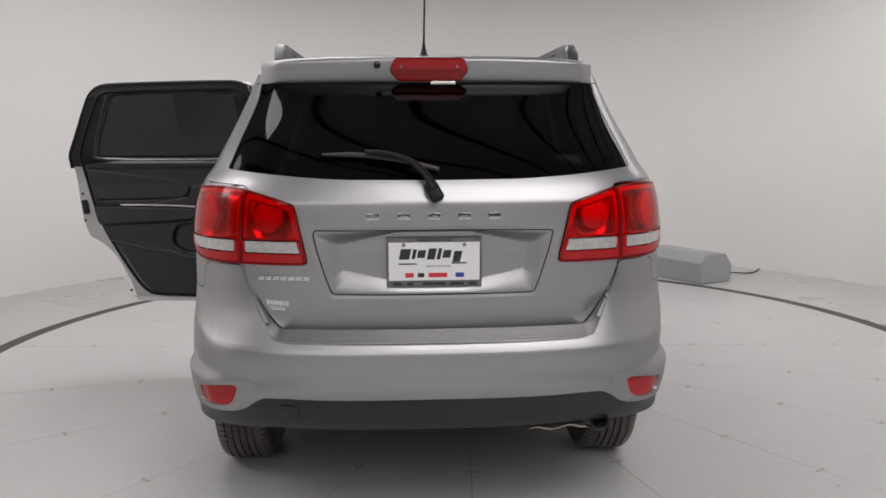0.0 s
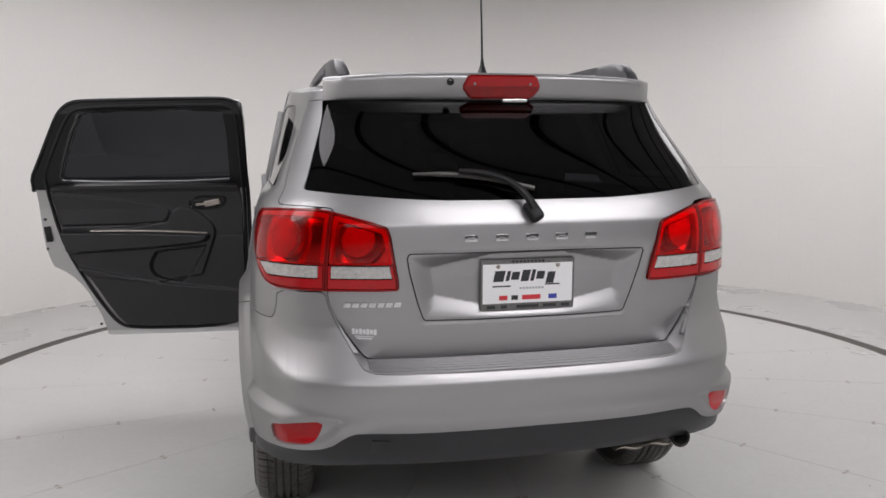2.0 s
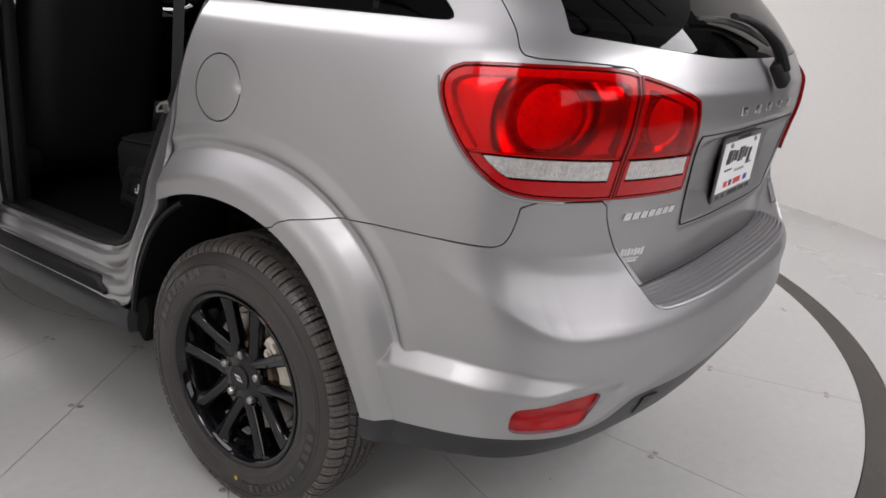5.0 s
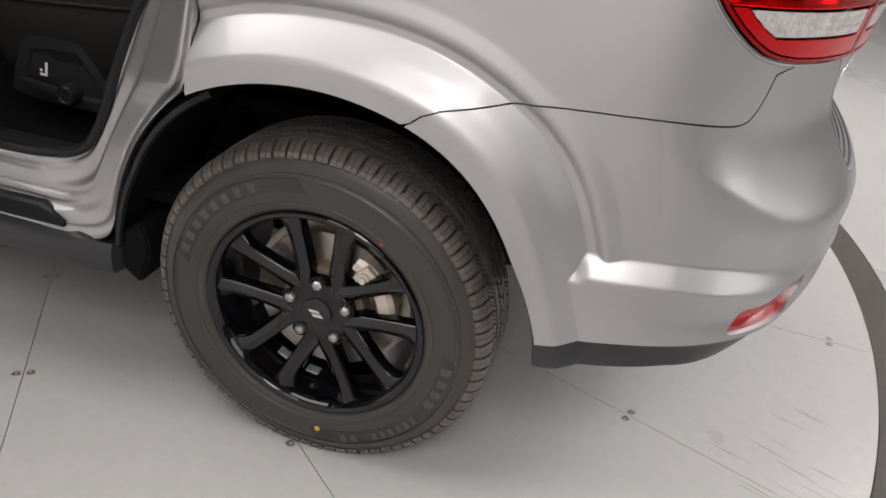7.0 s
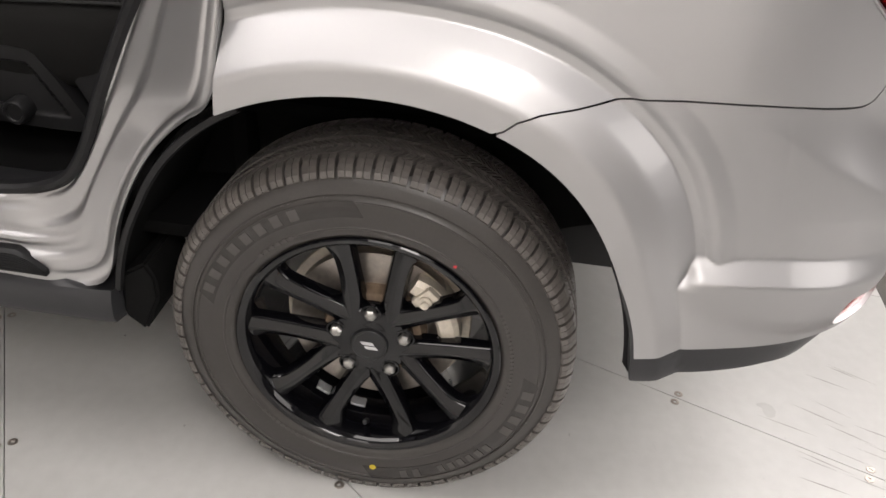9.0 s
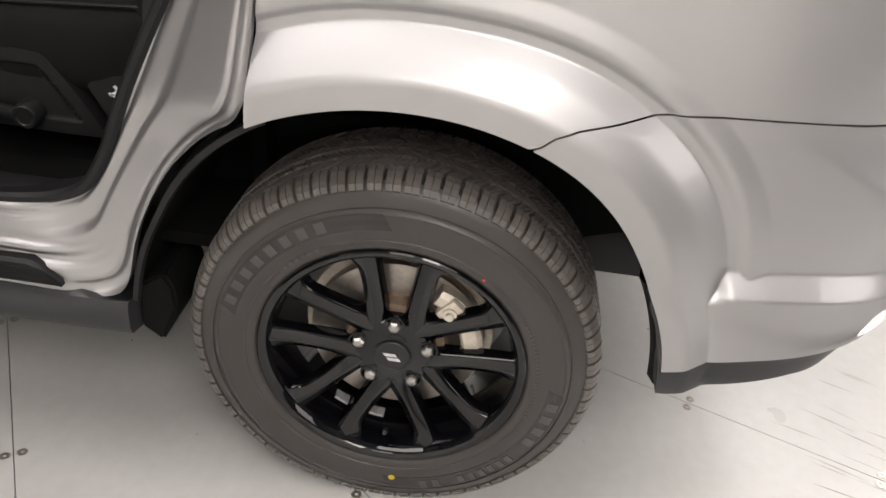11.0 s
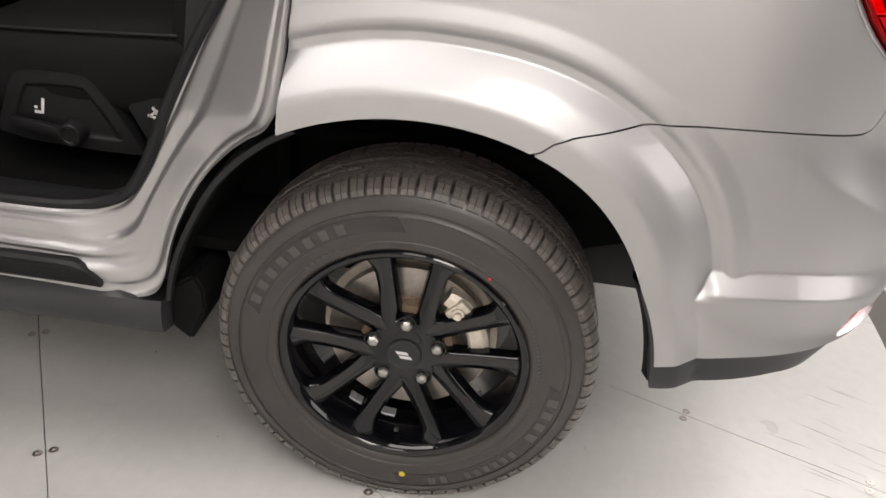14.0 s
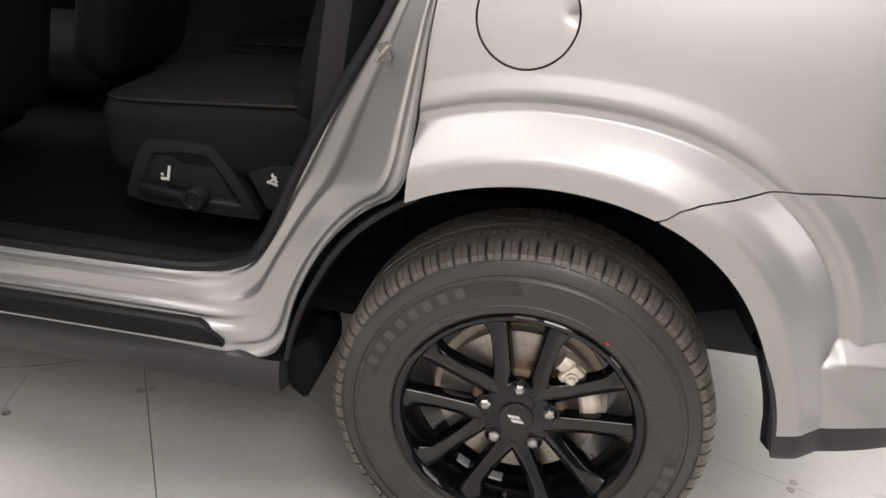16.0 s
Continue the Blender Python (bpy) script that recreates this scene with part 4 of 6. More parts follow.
for side in (-1, 1):
    rows = [arch_point(th, ARCH + 0.006, side * 0.868), arch_point(th, ARCH + 0.004, side * 0.880), arch_point(th, ARCH - 0.006, side * 0.881), arch_point(th, ARCH - 0.009, side * 0.872)]
    made("arch_edge", *strips(rows), SHADE, car, "black rubber arch edging")
    tb = np.radians(np.linspace(150, 175, 20))
    rows = [arch_point(tb, ARCH + 0.006, side * 0.885), arch_point(tb, ARCH - 0.004, side * 0.875), arch_point(tb, ARCH - 0.012, side * 0.85), arch_point(tb, ARCH + 0.0, side * 0.80)]
    made("bumper_flange", *strips(rows), BLACK, car)
    fl = bmesh.new()
    vs = [fl.verts.new((side * x, y, z)) for x in (0.72, 0.866) for y, z in ((0.455, 0.44), (0.41, 0.47), (0.392, 0.44), (0.390, 0.395), (0.424, 0.315), (0.462, 0.345))]
    fl.faces.new(vs[:6]), fl.faces.new(vs[6:][::-1])
    for i in range(6):
        fl.faces.new((vs[i], vs[6 + i], vs[6 + (i + 1) % 6], vs[(i + 1) % 6]))
    bmesh.ops.bevel(fl, geom=fl.edges[:], offset=0.006, segments=2, affect="EDGES")
    part("mud_flap", fl, FELT, car, "black plastic mud flap")
    # skirt below the doors
    ys = np.concatenate([[0.462, 0.466, 0.47], np.linspace(0.50, 2.38, 24), [2.40]])
    rows = []
    for k, y in enumerate(ys):
        grow = 0.75 + 0.25 * smooth01((y - 0.462) / 0.01) if y < 1 else 1 - 0.25 * smooth01((y - 2.38) / 0.02)
        lift = 0.02 * smooth01((0.60 - y) / 0.08)
        ring = [(0.76, 0.345), (0.86, 0.335), (0.885, 0.340), (0.893, 0.356), (0.893, 0.392), (0.886, 0.408 + lift * 0.2), (0.868, 0.424 - lift), (0.80, 0.428 - lift)]
        rows.append([(side * (0.76 + (x - 0.76) * grow), y, z) for x, z in ring])
    v, f = strips(rows, closed=True)
    f += [tuple(range(8)), tuple(range(len(v) - 8, len(v)))[::-1]]
    made("side_skirt", v, f, TRIM, car, "dark grey plastic side skirt")
    # ribbed black step insert above it
    prof = [(0.84, 0.428), (0.887, 0.428)]
    for i in range(8):
        z = 0.430 + i * 0.0050
        prof += [(0.8868, z), (0.889, z + 0.0014), (0.889, z + 0.0032), (0.8868, z + 0.0046)]
    prof += [(0.880, 0.473), (0.84, 0.473)]
    rows = [[(side * x, y, 0.428 + (z - 0.428) * low) for x, z in prof] for y, low in [(0.585, 0.25), (0.60, 0.55), (0.618, 0.82), (0.64, 1.0)] + [(y, 1.0) for y in np.linspace(0.70, 2.2, 12)]]
    v, f = strips(rows)
    f.append(tuple(range(len(prof))))
    made("step_insert", v, f, BLACK, car, angle=20)

# ---------------------------------------------------------------- the open door's jamb
JAMB = [(0.60, 1.716, 0.70, 0.60, 1.68), (0.46, 1.712, 0.70, 0.48, 1.675), (0.36, 1.685, 0.705, 0.42, 1.655), (0.29, 1.575, 0.725, 0.35, 1.555), (0.17, 1.31, 0.805, 0.235, 1.30), (0.18, 1.24, 0.848, 0.245, 1.22), (0.206, 1.11, 0.885, 0.281, 1.10), (0.219, 0.927, 0.912, 0.383, 0.926), (0.226, 0.815, 0.936, 0.445, 0.80),
        (0.31, 0.756, 0.878, 0.474, 0.734), (0.385, 0.672, 0.874, 0.50, 0.67), (0.445, 0.55, 0.873, 0.533, 0.615), (0.465, 0.45, 0.875, 0.56, 0.592), (0.49, 0.415, 0.878, 0.61, 0.573), (0.56, 0.408, 0.879, 0.66, 0.566), (0.68, 0.42, 0.880, 0.74, 0.563), (1.30, 0.42, 0.880, 1.30, 0.558)]
keys = np.array(JAMB)
dense = resample(rounded(keys, 2, closed=False), 150)
fracs = np.unique(np.r_[np.linspace(0, 1, 41), 0.004, 0.012, 0.16, 0.18, 0.61, 0.635, 0.66, 0.69, 0.90, 0.915, 0.94, 0.965])
UPPER = [(0.0, 0.0), (0.004, 0.012), (0.012, 0.022), (0.03, 0.027), (0.10, 0.027), (0.125, 0.025), (0.16, 0.012), (0.20, 0.009), (0.30, 0.010), (0.60, 0.014), (0.62, 0.016), (0.67, 0.030), (0.70, 0.032), (0.87, 0.029), (0.89, 0.031), (0.91, 0.038), (0.935, 0.038), (0.955, 0.027), (0.975, 0.022), (1.0, 0.025)]
SILL = [(0.0, 0.0), (0.30, 0.0), (0.325, 0.002), (0.36, 0.012), (0.40, 0.017), (0.43, 0.017), (0.455, 0.011), (0.50, 0.011), (0.525, 0.016), (0.56, 0.024), (0.66, 0.024), (0.80, 0.026), (0.83, 0.032), (0.87, 0.036), (0.90, 0.031), (0.94, 0.031), (1.0, 0.042)]
rows = []
low = smooth01((dense[:, 0] - 0.44) / 0.16)
for frac in fracs:
    y = dense[:, 0] + frac * (dense[:, 3] - dense[:, 0])
    z = dense[:, 1] + frac * (dense[:, 4] - dense[:, 1])
    inner = np.minimum(0.845, W(dense[:, 4]) - 0.045)
    deep = np.interp(frac, *zip(*UPPER))
    up = dense[:, 2] + frac * (inner - dense[:, 2]) - deep * (1 - frac * 0.4)
    x = up * (1 - low) + (dense[:, 2] - np.interp(frac, *zip(*SILL))) * low
    rows.append(np.stack([-x, y, z], 1))
made("door_jamb", *strips(rows), PAINT, car, angle=60)
edge = rows[-1]
made("door_seal", *tube(edge + [0.004, 0, 0], 0.0115, 8), BLACK, car, "black rubber door seal")
inward = edge + np.stack([np.full(len(edge), 0.03), 0 * edge[:, 1], 0 * edge[:, 1]], 1)
deeper = edge + np.stack([np.full(len(edge), 0.09), 0.01 + 0 * edge[:, 1], -0.012 + 0 * edge[:, 1]], 1)
made("jamb_trim", *strips([edge, inward, deeper]), BLACK, car)
st = bmesh.new()
block((0.008, 0.018, 0.030), 0.002, pose(-0.864, 0.285, 1.03, -22, 0, 0), bm=st)
strike = part("door_striker", st, DULL, car)
made("striker_loop", *tube([(-0.864, 0.276, 1.041), (-0.885, 0.276, 1.041), (-0.889, 0.285, 1.03), (-0.885, 0.293, 1.018), (-0.864, 0.293, 1.018)], 0.003, 8), STEEL, strike)
# pillar between the doors
pil = bmesh.new()
block((0.05, 0.085, 0.84), 0.012, pose(-0.825, 1.312, 0.90), bm=pil)
block((0.05, 0.085, 0.40), 0.012, pose(-0.765, 1.312, 1.47, 0, 13, 0), bm=pil)
part("door_pillar", pil, PAINT, car)
pil = bmesh.new()
block((0.05, 0.13, 0.75), 0.02, pose(-0.77, 1.315, 0.93), bm=pil)
part("pillar_trim", pil, BLACK, car)
pil = bmesh.new()
block((0.05, 0.13, 0.40), 0.02, pose(-0.725, 1.315, 1.46, 0, 14, 0), bm=pil)
part("upper_pillar_trim", pil, LINING, car, "beige pillar trim")

# ---------------------------------------------------------------- step pad on the bumper
def chain(points, count=160):
    return resample(rounded(points, 2, closed=False), count)


def mirrored(points):
    return [(-x, z) for x, z in points] + [(x, z) for x, z in points[::-1]]


hedge = chain(mirrored([(0.652, 0.985), (0.642, 0.94), (0.615, 0.885), (0.545, 0.785), (0.515, 0.766), (0.42, 0.766), (0.1, 0.768)]))
bedge = chain(mirrored([(0.658, 0.985), (0.648, 0.94), (0.622, 0.884), (0.559, 0.774), (0.535, 0.744), (0.46, 0.738), (0.1, 0.735)]))


def at_x(surf, x, v):
    x, v = np.asarray(x, float), np.asarray(v, float)
    a = np.array([math.copysign(qx(abs(t)), t) for t in x])
    return surf(a, v)


ph, pb = at_x(hatch_surf, hedge[:, 0], hedge[:, 1]), at_x(bumper_surf, bedge[:, 0], bedge[:, 1])
made("hatch_gap", *tube(ph + [0, 0.007, -0.0035], 0.0052, 8), BLACK, bumper, "dark shut line under the tailgate")
ph = ph + [0, 0.02, -0.004]
rows = [pb + [0, 0.0, 0], pb + [0, 0.003, 0.0035]] + [pb + (ph - pb) * k + [0, 0, 0.006 * math.sin(k * 3.1)] for k in (0.15, 0.3, 0.5, 0.7, 0.85, 1.0)]
made("bumper_shelf", *strips(rows), PAINT, bumper, angle=70)
xs = np.linspace(-0.525, 0.525, 60)
top, bot = at_x(hatch_surf, xs, 0 * xs + 0.770) + [0, 0.0, -0.004], at_x(bumper_surf, xs, 0 * xs + 0.737)
rows = []
for i in range(7):
    for k, up in ((0.0, 0.004), (0.25, 0.0085), (0.65, 0.0085), (0.9, 0.004)):
        t = 0.04 + 0.84 * (i + k) / 7
        rows.append(bot + (top - bot) * t + [0, 0, 0.006 * math.sin(t * 3.1) + up - 0.002])
made("step_pad", *strips(rows), material("step_pad_grey", (0.21, 0.205, 0.21), 0.42, 0.45, var=0.05), bumper, "ribbed grey step pad", angle=20)


# ---------------------------------------------------------------- things on the tail
def seat_at(surf, x, v, lift=0.0, roll=0.0):
    """A pose on a surface: its x runs along the car's width, z stands off the surface."""
    a = math.copysign(qx(abs(x)), x) if x else 1e-5
    p, n = surf(np.array([a]), np.array([v]))[0], normals_of(surf, np.array([a]), np.array([v]))[0]
    n = Vector(n)
    ex = Vector((1, 0, 0))
    ex = (ex - n * ex.dot(n)).normalized()
    ey = n.cross(ex)
    m = Matrix((ex, ey, n)).transposed().to_4x4()
    return Matrix.Translation(Vector(p) + n * lift) @ m @ pose(0, 0, 0, 0, 0, roll)


dot = mesh_of("lamp_dot", *lathe([(0.0, 0.0062), (0.003, 0.0052), (0.005, 0.0028), (0.0056, 0.0002)], 12, "z"), HOTRED)
for side in (-1, 1):
    for k in range(9):
        t = 2 * math.pi * k / 9
        put("lamp_dot", dot, TAIL_LAMPS[side, "inner_tail_lamp"], at=seat_at(master, side * (0.567 + 0.028 * math.cos(t)), 1.152 + 0.031 * math.sin(t), -0.006))
flat = functools.partial(seat_at, hatch_surf)
pl = bmesh.new()
block((0.315, 0.165, 0.006), 0.0025, bm=pl)
base_m = flat(0.001, 0.99, 0.014)
plate = part("number_plate", pl, DULL, tailgate, "white plate in a bright metal frame", base_m)


def slab(name, w, h, x, y, mat, parent, z=0.0032, d=0.0016, slant=0.0, bevel=0.0):
    bm = bmesh.new()
    block((w, h, d), min(bevel, d * 0.45), bm=bm)
    for q in bm.verts:
        q.co.x += slant * q.co.y
        q.co.x, q.co.y, q.co.z = q.co.x + x, q.co.y + y, q.co.z + z
    return part(name, bm, mat, parent, smooth=False)


slab("plate_face", 0.300, 0.128, 0, 0.004, PLATE, plate, 0.0034)
for k in range(7):
    w = (0.034, 0.012, 0.026, 0.026, 0.012, 0.026, 0.026)[k]
    h = (0.044, 0.04, 0.032, 0.046, 0.046, 0.032, 0.046)[k]
    x = (-0.096, -0.066, -0.042, -0.008, 0.017, 0.042, 0.076)[k]
    slab("print_bar", w, h * 0.8, x, 0.026 + (0.003 if k != 6 else -0.006), INK, plate, 0.0046, 0.0008, slant=0.22)
slab("print_line", 0.06, 0.0045, -0.088, -0.004, INK, plate, 0.0046, 0.0008)
slab("print_line", 0.05, 0.0045, 0.082, -0.002, INK, plate, 0.0046, 0.0008)
for k in range(8):
    slab("print_dash", 0.007, 0.007, -0.024 + k * 0.0105, -0.012, GREYINK, plate, 0.0046, 0.0008)
for x, w, m in ((-0.082, 0.028, REDINK), (-0.044, 0.022, INK), (0.012, 0.062, REDINK), (0.084, 0.028, BLUEINK)):
    slab("print_mark", w, 0.015, x, -0.042, m, plate, 0.0046, 0.0008)
for x, w in ((-0.122, 0.028), (-0.08, 0.02), (0.0, 0.075), (0.075, 0.045), (0.128, 0.028)):
    slab("frame_mark", w, 0.010, x, -0.0715, INK, plate, 0.0036, 0.0008)
for k in range(9):
    slab("frame_mark", 0.008, 0.008, -0.05 + 0.0125 * k, 0.0755, INK, plate, 0.0036, 0.0008)
for x in (-0.10, 0.10):
    made("plate_bolt", *lathe([(0, 0.0065), (0.003, 0.0065), (0.005, 0.004), (0.005, 0.0002)], 14, "z"), STEEL, plate, at=pose(x, 0.06, 0.004))
# five bright badge pieces and seven on the lower corner; plain shapes
for k in range(5):
    x = -0.205 + 0.1025 * k
    bm = bmesh.new()
    block((0.040, 0.021, 0.004), 0.0016, bm=bm)
    bd = part("badge", bm, CHROME, tailgate, "bright badge piece", flat(x, 1.152, 0.002))
    if k not in (4,):
        slab("badge_core", 0.022, 0.008, 0.001, 0, PAINT, bd, 0.0018, 0.001)
for k in range(7):
    bm = bmesh.new()
    block((0.022, 0.017, 0.004), 0.0014, bm=bm)
    for q in bm.verts:
        q.co.x += 0.25 * q.co.y
    part("model_badge", bm, CHROME, tailgate, "bright badge piece", flat(-0.588 + 0.0262 * k, 0.946, 0.002))
stick = flat(-0.535, 0.852, 0.0008)
bm = bmesh.new()
for k in range(7):
    block((0.0095, 0.015 if k % 2 else 0.019, 0.0005), 0, pose(-0.034 + 0.0115 * k, 0.006, 0), bm=bm)
block((0.06, 0.003, 0.0005), 0, pose(0, -0.010, 0), bm=bm)
block((0.05, 0.005, 0.0005), 0, pose(0.0, -0.017, 0), bm=bm)
part("dealer_sticker", bm, WHITEINK, tailgate, "small pale sticker", stick, smooth=False)
# high brake lamp
bm = bmesh.new()
pts = [(-0.143, 0.0), (-0.122, 0.046), (0.122, 0.046), (0.143, 0.0), (0.112, -0.040), (-0.112, -0.040)]
vs = [bm.verts.new((x, y, z)) for y in (-0.638, -0.55) for x, z in ((px, 1.640 + pz * 0.92) for px, pz in pts)]
for q in vs[:6]:
    q.co.y -= (q.co.z - 1.634) * 0.4
bm.faces.new(vs[:6]), bm.faces.new(vs[6:][::-1])
for i in range(6):
    bm.faces.new((vs[i], vs[6 + i], vs[6 + (i + 1) % 6], vs[(i + 1) % 6]))
bmesh.ops.bevel(bm, geom=bm.edges[:], offset=0.006, segments=3, affect="EDGES")
high = part("high_brake_lamp", bm, MIDRED, tailgate, "red high brake lamp")
bm = bmesh.new()
vs = [bm.verts.new((x, -0.6435 - (z - 1.634) * 0.4 + dy, z)) for dy in (0, 0.02) for x, z in ((-0.136, 1.643), (-0.119, 1.677), (0.119, 1.677), (0.136, 1.643))]
bm.faces.new(vs[:4]), bm.faces.new(vs[4:][::-1])
for i in range(4):
    bm.faces.new((vs[i], vs[4 + i], vs[4 + (i + 1) % 4], vs[(i + 1) % 4]))
bmesh.ops.bevel(bm, geom=bm.edges[:], offset=0.003, segments=2, affect="EDGES")
part("lamp_face", bm, RED, high)
for x in (-0.10, 0.10):
    v, f = lathe([(0, 0.005), (-0.003, 0.004), (-0.003, 0.0002)], 12, "y")
    made("lamp_screw", v, f, DULL, high, at=pose(x, -0.650, 1.652))
bm = bmesh.new()
block((0.09, 0.05, 0.012), 0.004, pose(0.05, -0.606, 1.597, 0, 0, 0), bm=bm)
part("lamp_strip", bm, LENS, high)
for k in range(2):
    v, f = lathe([(0, 0.0125), (-0.006, 0.0125), (-0.007, 0.010), (-0.002, 0.008), (-0.002, 0.0002)], 18, "y")
    made("spoiler_bolt", v, f, BLACK, tailgate, at=pose(-0.184, (-0.640, -0.606)[k], (1.658, 1.610)[k]))
# wiper
piv = Vector((0.0, -0.985, 1.234))
bm = bmesh.new()
block((0.045, 0.03, 0.07), 0.014, Matrix.Translation(piv) @ pose(0.0, 0.0, 0.0, -20, -30, 0), 3, bm=bm)
wiper = part("wiper", bm, BLACK, tailgate, "black plastic rear wiper")
gp = lambda x, v, l: Vector(master(np.array([math.copysign(qx(abs(x)), x)]), np.array([v]))[0]) + Vector((0, -1, 0.4)).normalized() * l
arm = [tuple(piv + Vector((0, -0.006, 0.01))), tuple(gp(-0.03, 1.278, 0.045)), tuple(gp(-0.09, 1.318, 0.045)), tuple(gp(-0.17, 1.340, 0.04)), tuple(gp(-0.255, 1.347, 0.035))]
v, f = tube(resample(rounded(arm, 2, closed=False), 24), np.linspace(0.019, 0.010, 24), 10, flat=0.7)
made("wiper_arm", v, f, BLACK, wiper)
bl = [tuple(gp(x, v, 0.014)) for x, v in ((0.02, 1.297), (-0.10, 1.324), (-0.22, 1.340), (-0.32, 1.345), (-0.42, 1.345))]
v, f = tube(resample(rounded(bl, 2, closed=False), 30), [0.008] * 24 + [0.007, 0.006, 0.006, 0.005, 0.005, 0.004], 8)
made("wiper_blade", v, f, RUBBER, wiper)
# roof rails and aerial
for side in (-1, 1):
    spine = resample(rounded([(0.535, -0.545, 1.688), (0.540, -0.52, 1.712), (0.545, -0.46, 1.748), (0.55, -0.38, 1.760), (0.56, -0.20, 1.770), (0.565, 0.20, 1.778), (0.565, 0.60, 1.790), (0.56, 1.00, 1.800), (0.555, 1.25, 1.798), (0.55, 1.40, 1.775)], 2, closed=False), 60)
    thick = np.interp(spine[:, 1], [-0.545, -0.46, -0.24, -0.17, 1.05, 1.20, 1.40], [0.02, 0.09, 0.09, 0.026, 0.026, 0.05, 0.03])
    wide = np.interp(spine[:, 1], [-0.545, -0.40, -0.2, 1.2, 1.4], [0.020, 0.023, 0.016, 0.016, 0.012])
    rows = []
    for (x, y, z), h, w in zip(spine, thick, wide):
        rows.append([(side * (x + dx * w), y, z - dz * h) for dx, dz in ((-1, 0.12), (-0.6, 0), (0.6, 0), (1, 0.12), (1.1, 0.9), (0.9, 1), (-0.9, 1), (-1.1, 0.9))])
    v, f = strips(rows, closed=True)
    f += [tuple(range(8)), tuple(range(len(v) - 8, len(v)))[::-1]]
    rail = made("roof_rail", v, f, RAIL, car, "grey roof rail with a shaped foot", angle=40)
v, f = lathe([(0.0, 0.038), (0.012, 0.034), (0.03, 0.018), (0.055, 0.009), (0.075, 0.006)], 24, "z")
aerial = made("aerial", v * [0.8, 1.5, 1], f, BLACK, car, "black roof aerial", at=pose(-0.012, -0.42, 1.688))
v, f = tube([(0, 0, 0.06), (0.004, 0.02, 0.2), (0.008, 0.06, 0.48)], [0.0042, 0.0035, 0.003], 8)
made("mast", v, f, BLACK, aerial)

bm = bmesh.new()
block((0.060, 0.052, 0.004), 0.0015, bm=bm)
part("tow_cover", bm, TRIM, bumper, at=seat_at(valance_surf, -0.50, 0.505, 0.002))

# ---------------------------------------------------------------- wheels
def spoke_mesh(sign):
    rows = []
    for t in np.r_[np.linspace(0, 0.64, 8), 0.70, 0.76, 0.81, 0.86, 0.90, 0.95, 1.0]:
        r = 0.050 + 0.166 * t
        lat = sign * (0.0320 + 0.012 * t + 0.015 * t**2)
        wide = 0.0205 - 0.0035 * math.sin(t * math.pi) + 0.001 * t**3
        face = -0.081 - 0.017 * t**1.7
        deep = 0.036 - 0.008 * t
        half = [(deep, 1.16), (0.019, 1.03), (0.0175, 1.00), (0.0085, 0.88), (0.0070, 0.74), (0.0012, 0.14)]
        toe = 0.019 * smooth01((t - 0.72) / 0.28)
        low, high = (wide + toe, wide) if sign < 0 else (wide, wide + toe)
        sec = [(face + d, -low * w) for d, w in half] + [(face, 0)] + [(face + d, high * w) for d, w in half[::-1]]
        rows.append([(x, lat + w, r) for x, w in sec])
    v, f = strips(rows, closed=True)
    return mesh_of("spoke", v, f, GLOSS, angle=62)


def tread_mesh():
    n = 76
    pieces = []
    ribs = [(-0.061, -0.038, 0.5), (-0.030, -0.011, -0.6), (-0.003, 0.016, 0.6), (0.024, 0.043, -0.5), (0.051, 0.069, 0.3)]
    step = 2 * math.pi / n
    for i in range(n):
        for k, (x0, x1, lean) in enumerate(ribs):
            t0 = i * step + (k % 2) * step * 0.5
            for u0, u1 in ((0.06, 0.29), (0.36, 0.585), (0.655, 0.88)):
                pts = []
                for r in (0.348, 0.3615 - 0.001 * abs(k - 2)):
                    for x, s in ((x0, 0), (x1, 1)):
                        for u in (u0, u1):
                            t = t0 + (u + lean * s) * step
                            pts.append((x, r * math.cos(t), r * math.sin(t)))
                pieces.append((pts, [(4, 5, 7, 6), (0, 4, 6, 2), (1, 3, 7, 5), (0, 1, 5, 4), (2, 6, 7, 3)]))
        for side in (-1, 1):
            for ua, ub in ((0.07, 0.45), (0.485, 0.87)):
                t0 = i * step
                prof = [(0.066, 0.352, 0.3605), (0.080, 0.350, 0.3580), (0.090, 0.345, 0.3525), (0.0965, 0.339, 0.3455), (0.1005, 0.333, 0.3365)]
                pts = []
                for x, ra, rb in prof:
                    for u in (ua, ub):
                        t = t0 + u * step
                        for r, w in ((ra, 0.0), (rb, 0.0022)):
                            pts.append((side * (x + (w if x > 0.09 else 0)), r * math.cos(t), r * math.sin(t)))
                fc = []
                for q in range(4):
                    b, c = 4 * q, 4 * q + 4
                    fc += [(b + 1, b + 3, c + 3, c + 1), (b, b + 1, c + 1, c), (b + 2, c + 2, c + 3, b + 3)]
                fc += [(0, 2, 3, 1), (16, 17, 19, 18)]
                pieces.append((pts, fc))
    v, f = joined(*pieces)
    return mesh_of("tread", v, f, TREAD, smooth=False)


